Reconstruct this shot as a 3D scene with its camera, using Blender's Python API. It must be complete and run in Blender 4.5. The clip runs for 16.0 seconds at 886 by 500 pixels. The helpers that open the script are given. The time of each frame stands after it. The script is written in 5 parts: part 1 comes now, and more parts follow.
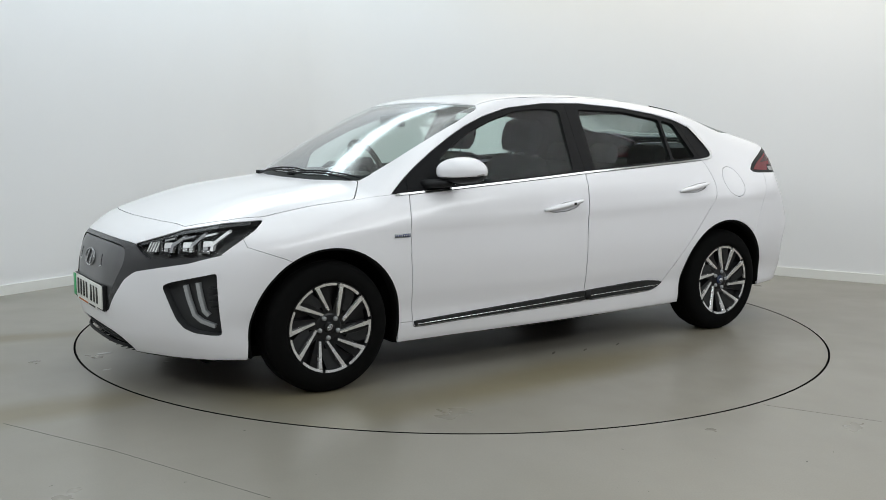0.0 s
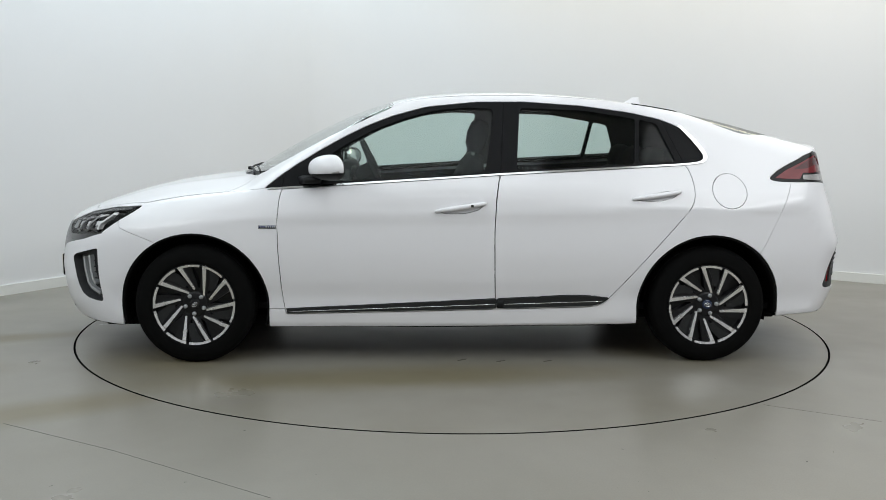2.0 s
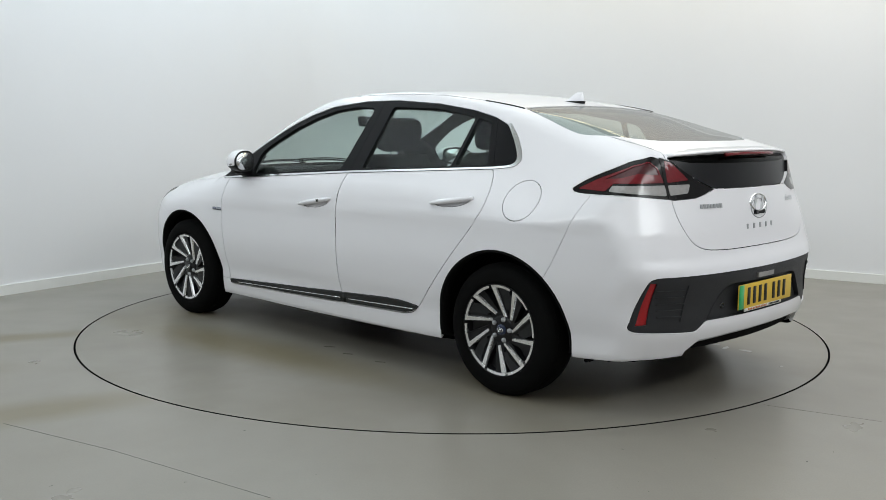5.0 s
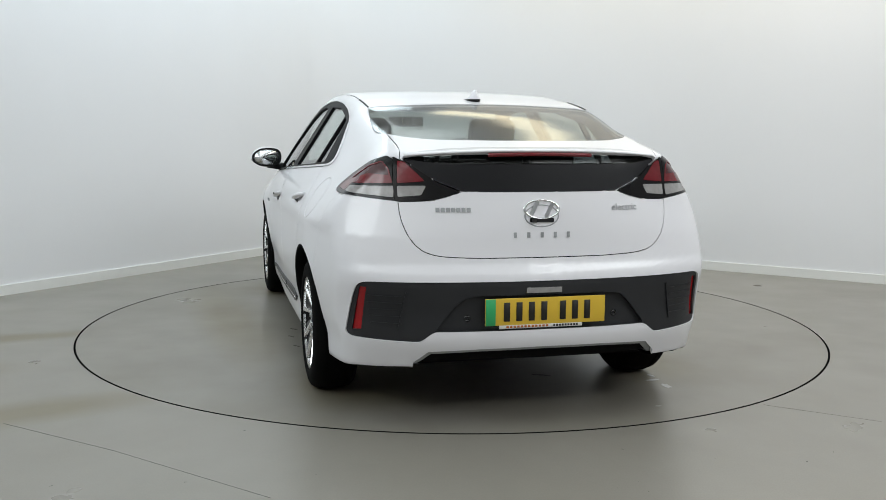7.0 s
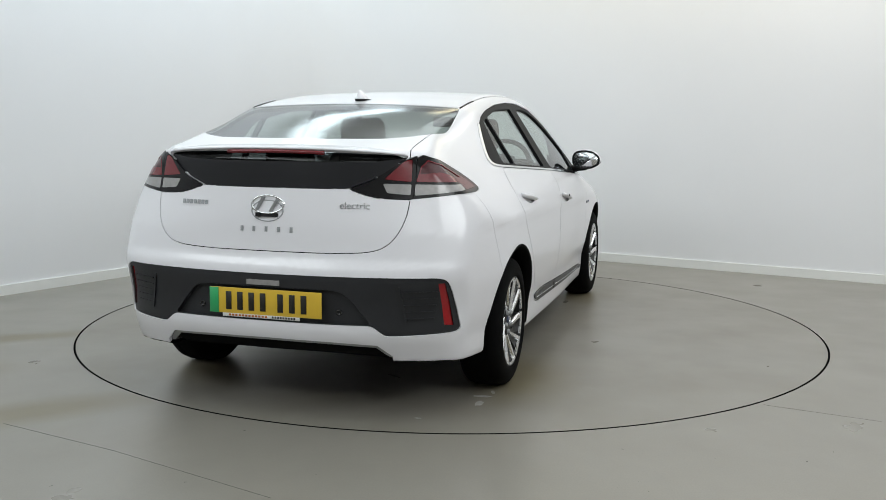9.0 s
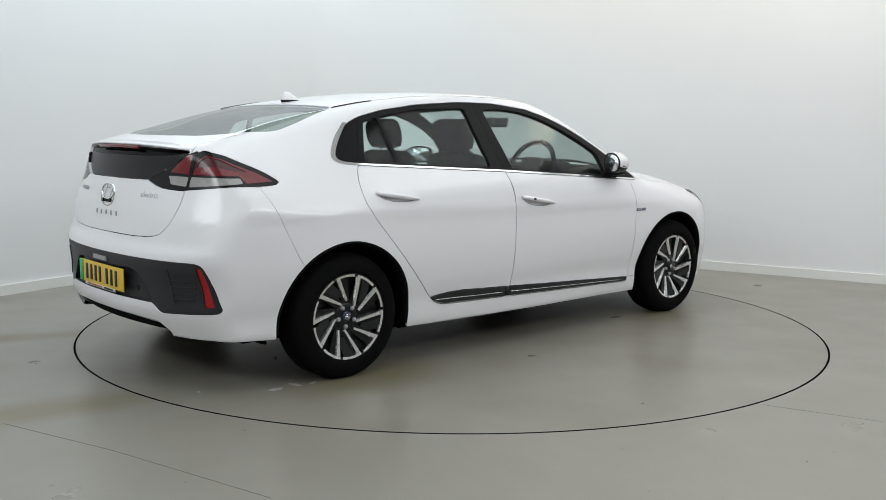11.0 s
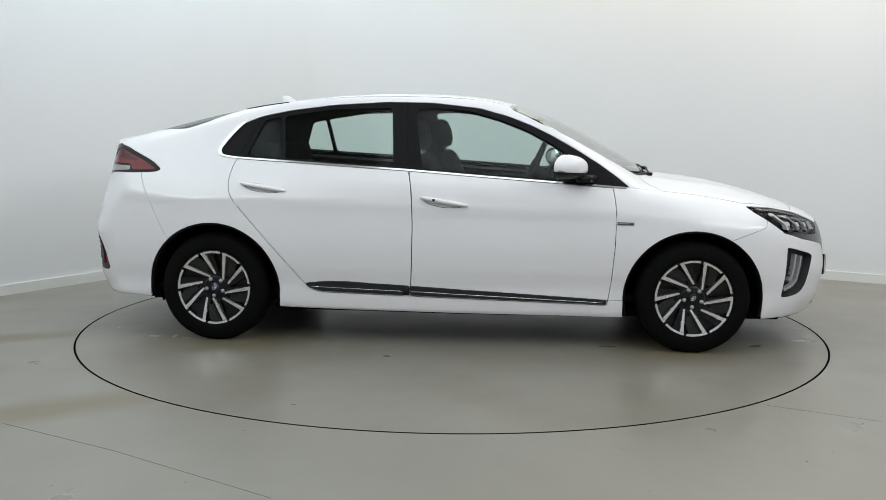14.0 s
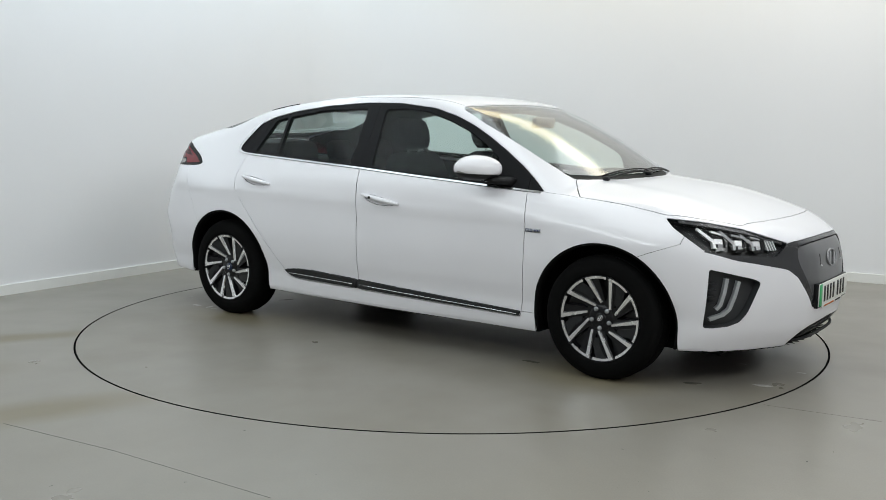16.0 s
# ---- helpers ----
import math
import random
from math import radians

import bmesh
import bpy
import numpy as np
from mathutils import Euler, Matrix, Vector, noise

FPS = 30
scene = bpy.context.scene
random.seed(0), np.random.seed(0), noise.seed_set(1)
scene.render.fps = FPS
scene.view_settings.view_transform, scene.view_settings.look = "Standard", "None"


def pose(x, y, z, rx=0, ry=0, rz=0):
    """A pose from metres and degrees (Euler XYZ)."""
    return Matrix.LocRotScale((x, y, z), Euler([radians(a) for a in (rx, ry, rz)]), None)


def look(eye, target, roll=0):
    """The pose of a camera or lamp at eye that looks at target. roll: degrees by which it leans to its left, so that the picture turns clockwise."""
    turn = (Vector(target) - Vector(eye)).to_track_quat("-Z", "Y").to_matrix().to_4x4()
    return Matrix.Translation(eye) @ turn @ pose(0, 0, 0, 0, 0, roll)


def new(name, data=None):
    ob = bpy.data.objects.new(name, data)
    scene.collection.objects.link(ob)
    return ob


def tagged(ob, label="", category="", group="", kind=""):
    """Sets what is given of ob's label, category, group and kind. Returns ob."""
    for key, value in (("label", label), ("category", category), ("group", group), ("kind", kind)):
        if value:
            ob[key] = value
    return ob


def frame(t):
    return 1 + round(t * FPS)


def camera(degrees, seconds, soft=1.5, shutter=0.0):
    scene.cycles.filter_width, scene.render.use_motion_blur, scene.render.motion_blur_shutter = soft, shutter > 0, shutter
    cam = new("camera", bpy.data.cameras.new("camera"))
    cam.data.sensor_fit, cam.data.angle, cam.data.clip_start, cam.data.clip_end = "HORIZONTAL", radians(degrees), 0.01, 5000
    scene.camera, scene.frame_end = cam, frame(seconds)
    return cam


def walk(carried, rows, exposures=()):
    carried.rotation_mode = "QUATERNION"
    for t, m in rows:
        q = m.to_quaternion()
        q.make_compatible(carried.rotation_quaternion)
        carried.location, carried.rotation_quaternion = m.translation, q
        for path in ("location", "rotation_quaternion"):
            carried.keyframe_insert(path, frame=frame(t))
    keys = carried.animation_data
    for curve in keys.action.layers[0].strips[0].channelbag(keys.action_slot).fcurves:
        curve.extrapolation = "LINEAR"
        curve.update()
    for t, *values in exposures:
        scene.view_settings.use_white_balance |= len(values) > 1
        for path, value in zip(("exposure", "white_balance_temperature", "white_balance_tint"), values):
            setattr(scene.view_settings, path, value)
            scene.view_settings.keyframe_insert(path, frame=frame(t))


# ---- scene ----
# ---------------------------------------------------------------- camera
EYE = (0.0, -6.068, 1.258)
YAW, PITCH, ROLL = -0.51, 7.47, 0.50
cam = camera(49.2, 16.0, soft=0.8, shutter=0.0)
aim = pose(0, 0, 0, 90 - PITCH, 0, -YAW) @ pose(0, 0, 0, 0, 0, ROLL)
stand = Matrix.Translation(EYE) @ aim
walk(cam, [(0.0, stand), (16.0, stand)])

# ---------------------------------------------------------------- light
scene.view_settings.exposure = -0.255
world = bpy.data.worlds.new("world")
scene.world = world
world.use_nodes = True
world.node_tree.nodes["Background"].inputs[0].default_value = (0.8, 0.9, 1.0, 1)
world.node_tree.nodes["Background"].inputs[1].default_value = 0.05


def area_lamp(name, x, y, z, sx, sy, power, colour, target=None):
    data = bpy.data.lights.new(name, "AREA")
    data.shape, data.size, data.size_y = "RECTANGLE", sx, sy
    data.energy, data.color = power, colour
    ob = new(name, data)
    ob.matrix_world = look((x, y, z), target or (x, y + 0.001, 0))
    return ob


def ceiling_panel(x, y, z, turn, long, wide, power, colour):
    """A lamp that hangs level and shines straight down."""
    ob = area_lamp("ceiling_light", x, y, z, long, wide, power, colour)
    ob.matrix_world = pose(x, y, z, 0, 0, turn)


# wide ceiling panels, strips near the tops of the two walls (one cool, one warm), soft boxes beside the camera
ceiling_panel(-3.0, -0.6, 3.62, 90, 6.6, 2.2, 62, (0.83, 0.955, 1.0))
ceiling_panel(0.0, -0.8, 3.62, 90, 6.0, 2.0, 60, (0.89, 0.975, 1.0))
ceiling_panel(3.0, -0.6, 3.62, 90, 6.6, 2.2, 92, (0.945, 0.985, 1.0))
ceiling_panel(-1.75, 2.0, 3.35, 57, 4.2, 0.5, 32, (0.80, 0.94, 1.0))
ceiling_panel(1.7, 2.1, 3.35, -30, 4.2, 0.6, 24, (1.0, 0.88, 0.60))
area_lamp("soft_box", -4.0, -4.3, 3.3, 3.6, 0.8, 64, (0.91, 0.975, 1.0), (-0.2, -0.4, 0.7))
area_lamp("soft_box", 4.0, -4.3, 3.3, 3.6, 0.8, 78, (0.94, 0.985, 1.0), (0.2, -0.4, 0.7))
area_lamp("ceiling_light", 0.0, -6.6, 3.62, 8.0, 1.2, 84, (0.94, 0.985, 1.0))


# ---------------------------------------------------------------- materials
def material(name, colour, rough=0.5, metal=0.0, coat=0.0, vary=0.0, scale=8.0, bump=0.0, bump_scale=200.0,
             rough_vary=0.0, spec=0.5, transmission=0.0, ior=1.45, emit=0.0, coat_rough=0.03):
    m = bpy.data.materials.new(name)
    m.use_nodes = True
    nt = m.node_tree
    b = nt.nodes["Principled BSDF"]
    b.inputs["Base Color"].default_value = (*colour, 1)
    b.inputs["Roughness"].default_value = rough
    b.inputs["Metallic"].default_value = metal
    b.inputs["Coat Weight"].default_value = coat
    b.inputs["Coat Roughness"].default_value = coat_rough
    b.inputs["Specular IOR Level"].default_value = spec
    b.inputs["Transmission Weight"].default_value = transmission
    b.inputs["IOR"].default_value = ior
    if emit:
        b.inputs["Emission Color"].default_value = (*colour, 1)
        b.inputs["Emission Strength"].default_value = emit
    co = nt.nodes.new("ShaderNodeTexCoord")
    if vary or rough_vary:
        n = nt.nodes.new("ShaderNodeTexNoise")
        n.inputs["Scale"].default_value = scale
        n.inputs["Detail"].default_value = 6
        nt.links.new(co.outputs["Object"], n.inputs["Vector"])
        if vary:
            mix = nt.nodes.new("ShaderNodeMix")
            mix.data_type = "RGBA"
            mix.inputs[6].default_value = (*[c * (1 - vary) for c in colour], 1)
            mix.inputs[7].default_value = (*[min(1, c * (1 + vary)) for c in colour], 1)
            nt.links.new(n.outputs["Fac"], mix.inputs[0])
            nt.links.new(mix.outputs[2], b.inputs["Base Color"])
        if rough_vary:
            mr = nt.nodes.new("ShaderNodeMapRange")
            mr.inputs[3].default_value = max(0.0, rough - rough_vary)
            mr.inputs[4].default_value = min(1.0, rough + rough_vary)
            nt.links.new(n.outputs["Fac"], mr.inputs[0])
            nt.links.new(mr.outputs[0], b.inputs["Roughness"])
    if bump:
        n2 = nt.nodes.new("ShaderNodeTexNoise")
        n2.inputs["Scale"].default_value = bump_scale
        n2.inputs["Detail"].default_value = 4
        nt.links.new(co.outputs["Object"], n2.inputs["Vector"])
        bp = nt.nodes.new("ShaderNodeBump")
        bp.inputs["Strength"].default_value = bump
        bp.inputs["Distance"].default_value = 0.002
        nt.links.new(n2.outputs["Fac"], bp.inputs["Height"])
        nt.links.new(bp.outputs[0], b.inputs["Normal"])
    return m


M_PAINT = material("white_car_paint", (0.795, 0.786, 0.816), 0.34, coat=0.55, coat_rough=0.10, vary=0.015, scale=3)
M_BLACK = material("black_plastic", (0.009, 0.009, 0.010), 0.5, spec=0.25, vary=0.2, bump=0.15, bump_scale=600)
M_GLOSSBLACK = material("gloss_black_trim", (0.008, 0.008, 0.009), 0.12, coat=0.5)
M_SATINBLACK = material("satin_black_panel", (0.006, 0.006, 0.0075), 0.34, vary=0.15, scale=12, spec=0.3)
M_GREYPL = material("dark_grey_plastic", (0.035, 0.036, 0.038), 0.5, vary=0.1, bump=0.2, bump_scale=500)
M_RUBBER = material("tyre_rubber", (0.004, 0.004, 0.004), 0.85, spec=0.08, vary=0.25, scale=20, bump=0.3, bump_scale=150)
M_ALLOY = material("machined_alloy", (0.90, 0.90, 0.91), 0.26, metal=1.0, rough_vary=0.06, scale=30)
M_WALL = material("white_wall_paint", (0.80, 0.80, 0.82), 0.6, vary=0.025, scale=1.2, bump=0.15, bump_scale=60)
M_SKIRT = material("white_gloss_skirting", (0.80, 0.80, 0.78), 0.35, vary=0.03, scale=5)
M_CEIL = material("ceiling_paint", (0.75, 0.75, 0.73), 0.8, vary=0.02)
def floor_material(name, stains_and_shade, dirt):
    """Worn grey floor paint: broad patches, fine grain, specks, and soft brown stains and painted shade where given (x,
    y, turn, length, width).
    """
    m = bpy.data.materials.new(name)
    m.use_nodes = True
    nt = m.node_tree
    b = nt.nodes["Principled BSDF"]
    co = nt.nodes.new("ShaderNodeTexCoord").outputs["Object"]

    def noise_tex(scale, detail):
        n = nt.nodes.new("ShaderNodeTexNoise")
        n.inputs["Scale"].default_value, n.inputs["Detail"].default_value = scale, detail
        nt.links.new(co, n.inputs["Vector"])
        return n.outputs["Fac"]

    def ramp(fac, lo, hi, a, c):
        r = nt.nodes.new("ShaderNodeMapRange")
        for k, v in zip((1, 2, 3, 4), (lo, hi, a, c)):
            r.inputs[k].default_value = v
        nt.links.new(fac, r.inputs[0])
        return r.outputs[0]

    def mixed(fac, a, c):
        x = nt.nodes.new("ShaderNodeMix")
        x.data_type = "RGBA"
        nt.links.new(fac, x.inputs[0])
        for slot, v in ((6, a), (7, c)):
            if isinstance(v, tuple):
                x.inputs[slot].default_value = (*v, 1)
            else:
                nt.links.new(v, x.inputs[slot])
        return x.outputs[2]

    col = mixed(ramp(noise_tex(0.9, 5), 0.2, 0.8, 0, 1), (0.254, 0.237, 0.203), (0.294, 0.272, 0.235))
    col = mixed(ramp(noise_tex(9, 4), 0.2, 1.0, 0, 0.35), col, (0.205, 0.192, 0.162))
    col = mixed(ramp(noise_tex(140, 2), 0.1, 0.9, 0, 0.7), col, (0.205, 0.196, 0.172))
    col = mixed(ramp(noise_tex(1.3, 4), 0.35, 1.0, 0, 1.6 * dirt), col, (0.15, 0.130, 0.092))
    for x, y, turn, long, wide in stains_and_shade:
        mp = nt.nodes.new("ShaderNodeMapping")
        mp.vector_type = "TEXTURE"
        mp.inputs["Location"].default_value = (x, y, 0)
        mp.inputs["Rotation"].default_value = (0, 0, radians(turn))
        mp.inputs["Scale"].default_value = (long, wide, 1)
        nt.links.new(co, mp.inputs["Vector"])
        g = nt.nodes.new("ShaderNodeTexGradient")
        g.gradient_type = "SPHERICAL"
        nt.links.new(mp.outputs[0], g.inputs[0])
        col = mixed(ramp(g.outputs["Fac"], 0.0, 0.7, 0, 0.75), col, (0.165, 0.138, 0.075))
    nt.links.new(col, b.inputs["Base Color"])
    nt.links.new(ramp(noise_tex(2.2, 5), 0.0, 1.0, 0.20, 0.44), b.inputs["Roughness"])
    b.inputs["Specular IOR Level"].default_value = 0.45
    bp = nt.nodes.new("ShaderNodeBump")
    bp.inputs["Strength"].default_value, bp.inputs["Distance"].default_value = 0.018, 0.002
    nt.links.new(noise_tex(45, 5), bp.inputs["Height"])
    nt.links.new(bp.outputs[0], b.inputs["Normal"])
    return m


M_FLOOR = floor_material("grey_floor_paint", [(-2.55, -0.60, 25, 0.8, 0.16), (-1.80, -2.00, 33, 0.75, 0.22), (-2.9, -1.5, 20, 0.9, 0.3)], 0.05)
# brown dirt with contact shade painted in, under each wheel and beside the car
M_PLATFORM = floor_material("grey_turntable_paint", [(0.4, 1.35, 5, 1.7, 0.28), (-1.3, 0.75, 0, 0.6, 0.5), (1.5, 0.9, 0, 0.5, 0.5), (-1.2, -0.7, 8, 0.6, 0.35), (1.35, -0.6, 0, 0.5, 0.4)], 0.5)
M_CRACK = material("floor_crack", (0.10, 0.10, 0.09), 0.8)
M_GAP = material("dark_gap", (0.006, 0.006, 0.006), 0.9, spec=0.05)
M_DARK = material("underbody_black", (0.006, 0.006, 0.006), 0.95, vary=0.2, spec=0.1)


def part(name, bm, mat, parent=None, label="", smooth=True):
    me = bpy.data.meshes.new(name)
    bm.to_mesh(me)
    bm.free()
    for p in me.polygons:
        p.use_smooth = smooth
    for m in (mat if isinstance(mat, (list, tuple)) else [mat]):
        me.materials.append(m)
    ob = new(name, me)
    ob.parent = parent
    if label:
        ob["label"] = label
    return ob


# ---------------------------------------------------------------- room
RING = 2.249


def wall_line():
    """Plan of the two visible walls with their rounded corner, then the plain walls behind the camera."""
    a, b = Vector((-7.76, -6.33)), Vector((-1.45, 3.55))
    c, d = Vector((0.25, 3.53)), Vector((7.2, -0.43))
    corner = Vector((-0.94, 4.22))
    pts = [a, b]
    for i in range(1, 32):
        u = i / 32
        pts.append((1 - u) ** 2 * b + 2 * u * (1 - u) * corner + u * u * c)
    pts += [c, d, Vector((7.2, -9.0)), Vector((-7.76, -9.0))]
    return pts


def strip(pts, z0, z1, thick, name, mat, inset=0.0, closed=True):
    """An upright band along a plan, of a given thickness away from the room's middle."""
    bm = bmesh.new()
    mid = Vector((0, -1.5))
    n = len(pts)
    rings = []
    for i, p in enumerate(pts):
        q0, q1 = pts[(i - 1) % n], pts[(i + 1) % n]
        d0, d1 = (p - q0).normalized(), (q1 - p).normalized()
        n0, n1 = Vector((-d0.y, d0.x)), Vector((-d1.y, d1.x))
        nn = (n0 + n1).normalized()
        nn /= max(0.3, nn.dot(n0))
        if nn.dot(p - mid) < 0:
            nn = -nn
        a, b = p - nn * inset, p + nn * thick
        rings.append([(a.x, a.y, z0), (a.x, a.y, z1), (b.x, b.y, z1), (b.x, b.y, z0)])
    for j in range(4):
        # each band has points of its own, so that the rounded corner shades smoothly
        band = [(bm.verts.new(r[j]), bm.verts.new(r[(j + 1) % 4])) for r in rings]
        for i in range(n if closed else n - 1):
            p, q = band[i], band[(i + 1) % n]
            bm.faces.new((p[0], p[1], q[1], q[0]))
    bmesh.ops.recalc_face_normals(bm, faces=bm.faces)
    ob = part(name, bm, mat)
    return ob


CEIL = 3.7
line = wall_line()
wall = tagged(strip(line, -0.05, CEIL, 0.2, "wall", M_WALL), "seamless white painted studio wall with a rounded corner", "wall", kind="structure")
skirting = tagged(strip(line, 0.0, 0.075, 0.0, "baseboard", M_SKIRT, inset=0.015), "low white gloss skirting board along the studio wall", "skirting board", kind="structure")


def slab(name, pts, z0, z1, mat):
    bm = bmesh.new()
    lo = [bm.verts.new((p[0], p[1], z0)) for p in pts]
    hi = [bm.verts.new((p[0], p[1], z1)) for p in pts]
    bm.faces.new(lo[::-1])
    bm.faces.new(hi)
    n = len(pts)
    for i in range(n):
        bm.faces.new((lo[i], lo[(i + 1) % n], hi[(i + 1) % n], hi[i]))
    bmesh.ops.recalc_face_normals(bm, faces=bm.faces)
    return part(name, bm, mat, smooth=False)


tagged(slab("ceiling", [(-8.2, -9.4), (7.6, -9.4), (7.6, 5), (-8.2, 5)], CEIL, CEIL + 0.1, M_CEIL), "plain white studio ceiling", "ceiling", kind="structure")


def circle(r, n, z=0.0, cx=0.0, cy=0.0):
    return [(cx + r * math.cos(2 * math.pi * i / n), cy + r * math.sin(2 * math.pi * i / n), z) for i in range(n)]


def floor_sheet():
    """Floor with a round well for the turntable: a sheet with a hole, and the well's wall and bottom."""
    bm = bmesh.new()
    n = 160
    inner = [bm.verts.new(c) for c in circle(RING + 0.0045, n)]
    low = [bm.verts.new(c) for c in circle(RING + 0.0045, n, -0.08)]
    outer = []
    for i in range(n):
        a = 2 * math.pi * i / n
        c, s = math.cos(a), math.sin(a)
        k = min((8.3 if c > 0 else 8.6) / max(1e-6, abs(c)), (5.0 if s > 0 else 9.6) / max(1e-6, abs(s)))
        outer.append(bm.verts.new((c * k, s * k, 0)))
    for i in range(n):
        j = (i + 1) % n
        bm.faces.new((inner[i], outer[i], outer[j], inner[j]))
        bm.faces.new((low[i], inner[i], inner[j], low[j]))
    bm.faces.new(low)
    ob = part("floor", bm, [M_FLOOR, M_GAP], smooth=False)
    for p in ob.data.polygons:
        if p.center.z < -0.01:
            p.material_index = 1
    return ob


tagged(floor_sheet(), "grey painted concrete floor, worn, with faint brownish marks", "floor", kind="structure")



def floor_joint(a, b, wide):
    a, b = Vector(a), Vector(b)
    d = (b - a).normalized()
    n = Vector((-d.y, d.x))
    pts = [a + n * wide, a - n * wide, b - n * wide, b + n * wide]
    return tagged(slab("floor_joint", pts, -0.003, 0.0007, M_CRACK), "thin dark crack in the painted floor", "floor", kind="structure")


floor_joint((-1.86, -2.18), (-1.29, -2.497), 0.0013)
floor_joint((-1.29, -2.497), (-0.60, -2.95), 0.0009)
floor_joint((1.423, -1.779), (1.858, -2.015), 0.0005)



def floor_specks():
    """Small dark scuffs and grit on the floor."""
    bm = bmesh.new()
    rnd = random.Random(4)
    spots = [(-0.841, -2.238), (-1.427, -1.856), (1.496, -2.417), (0.676, -2.413), (0.589, -2.813), (0.690, -2.851), (1.012, -2.511), (-0.478, -2.727), (-1.050, -2.506), (-1.379, -2.866)]
    spots += [(rnd.uniform(-2.6, 2.8), rnd.uniform(-3.6, -2.35)) for _ in range(16)]
    for x, y in spots:
        a, r = rnd.uniform(0, 3.1), rnd.uniform(0.0012, 0.0042)
        n = 6
        top = []
        for i in range(n):
            t = 2 * math.pi * i / n
            px, py = r * rnd.uniform(1.2, 2.2) * math.cos(t), r * rnd.uniform(0.4, 0.9) * math.sin(t)
            top.append(bm.verts.new((x + px * math.cos(a) - py * math.sin(a), y + px * math.sin(a) + py * math.cos(a), 0.0008)))
        bm.faces.new(top)
    return part("floor_specks", bm, M_CRACK, smooth=False)


tagged(floor_specks(), "small dark specks of grit on the floor", "grit", kind="stuff")

# ---------------------------------------------------------------- turntable
SPIN0, SPIN = 214.36, -15.625
turntable = tagged(new("turntable"), "flush round grey painted car turntable set into the floor", "turntable")


def disc():
    bm = bmesh.new()
    n = 160
    top = [bm.verts.new(c) for c in circle(RING - 0.0055, n, 0.0)]
    low = [bm.verts.new(c) for c in circle(RING - 0.0055, n, -0.06)]
    bm.faces.new(top)
    for i in range(n):
        j = (i + 1) % n
        bm.faces.new((low[i], low[j], top[j], top[i]))
    return bm


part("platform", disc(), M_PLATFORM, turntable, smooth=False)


def edge_band():
    """A thin dark steel band round the platform's edge."""
    bm = bmesh.new()
    n = 160
    rings = [[bm.verts.new(c) for c in circle(r, n, z)] for r, z in ((RING - 0.0052, -0.055), (RING - 0.0052, 0.001), (RING - 0.0070, 0.001), (RING - 0.0070, -0.004))]
    for p, q in zip(rings, rings[1:]):
        for i in range(n):
            j = (i + 1) % n
            bm.faces.new((p[i], p[j], q[j], q[i]))
    bmesh.ops.recalc_face_normals(bm, faces=bm.faces)
    return bm


part("edge_band", edge_band(), M_GAP, turntable, "thin dark edge band")


def worn_chip(x, y, long, wide, turn, seed):
    """A thin flake where the platform's paint has lifted."""
    bm = bmesh.new()
    rnd = random.Random(seed)
    lo, hi = [], []
    for i in range(12):
        a = 2 * math.pi * i / 12
        k = rnd.uniform(0.6, 1.0)
        v = Matrix.Rotation(radians(turn), 3, "Z") @ Vector((long * k * math.cos(a), wide * k * math.sin(a), 0))
        lo.append(bm.verts.new((x + v.x, y + v.y, -0.001)))
        hi.append(bm.verts.new((x + v.x * 0.96, y + v.y * 0.96, 0.0012)))
    bm.faces.new(hi)
    for i in range(12):
        bm.faces.new((lo[i], lo[(i + 1) % 12], hi[(i + 1) % 12], hi[i]))
    bmesh.ops.recalc_face_normals(bm, faces=bm.faces)
    return bm


M_CHIP = material("bare_pale_concrete", (0.42, 0.41, 0.40), 0.3, vary=0.25, scale=30)
M_SOOT = material("dark_worn_paint", (0.09, 0.082, 0.07), 0.5, vary=0.3, scale=40)
CHIPS = [
    (2.085, -0.289, 0.055, 0.022, 10, M_CHIP),
    (2.168, 0.076, 0.03, 0.012, 10, M_CHIP),
    (1.794, -0.463, 0.05, 0.025, 30, M_SOOT),
    (0.945, -0.577, 0.07, 0.02, 0, M_SOOT),
    (1.867, 0.075, 0.025, 0.01, 0, M_CHIP),
    (-1.699, -0.634, 0.05, 0.02, 0, M_CHIP),
    (-1.503, -0.649, 0.03, 0.012, 20, M_CHIP),
    (-1.582, -0.619, 0.02, 0.06, 10, M_CHIP),
    (-1.999, -0.439, 0.01, 0.02, 0, M_CHIP),
    (-1.367, -0.102, 0.06, 0.012, 60, M_SOOT),
    (-0.010, 0.997, 0.04, 0.01, 40, M_SOOT),
    (-0.213, 1.031, 0.04, 0.008, 30, M_SOOT),
    (-0.468, 1.027, 0.04, 0.008, 30, M_SOOT),
]
for k, (x, y, long, wide, turn, mat) in enumerate(CHIPS):
    part("paint_chip", worn_chip(x, y, long, wide, turn, k), mat, turntable, smooth=False)
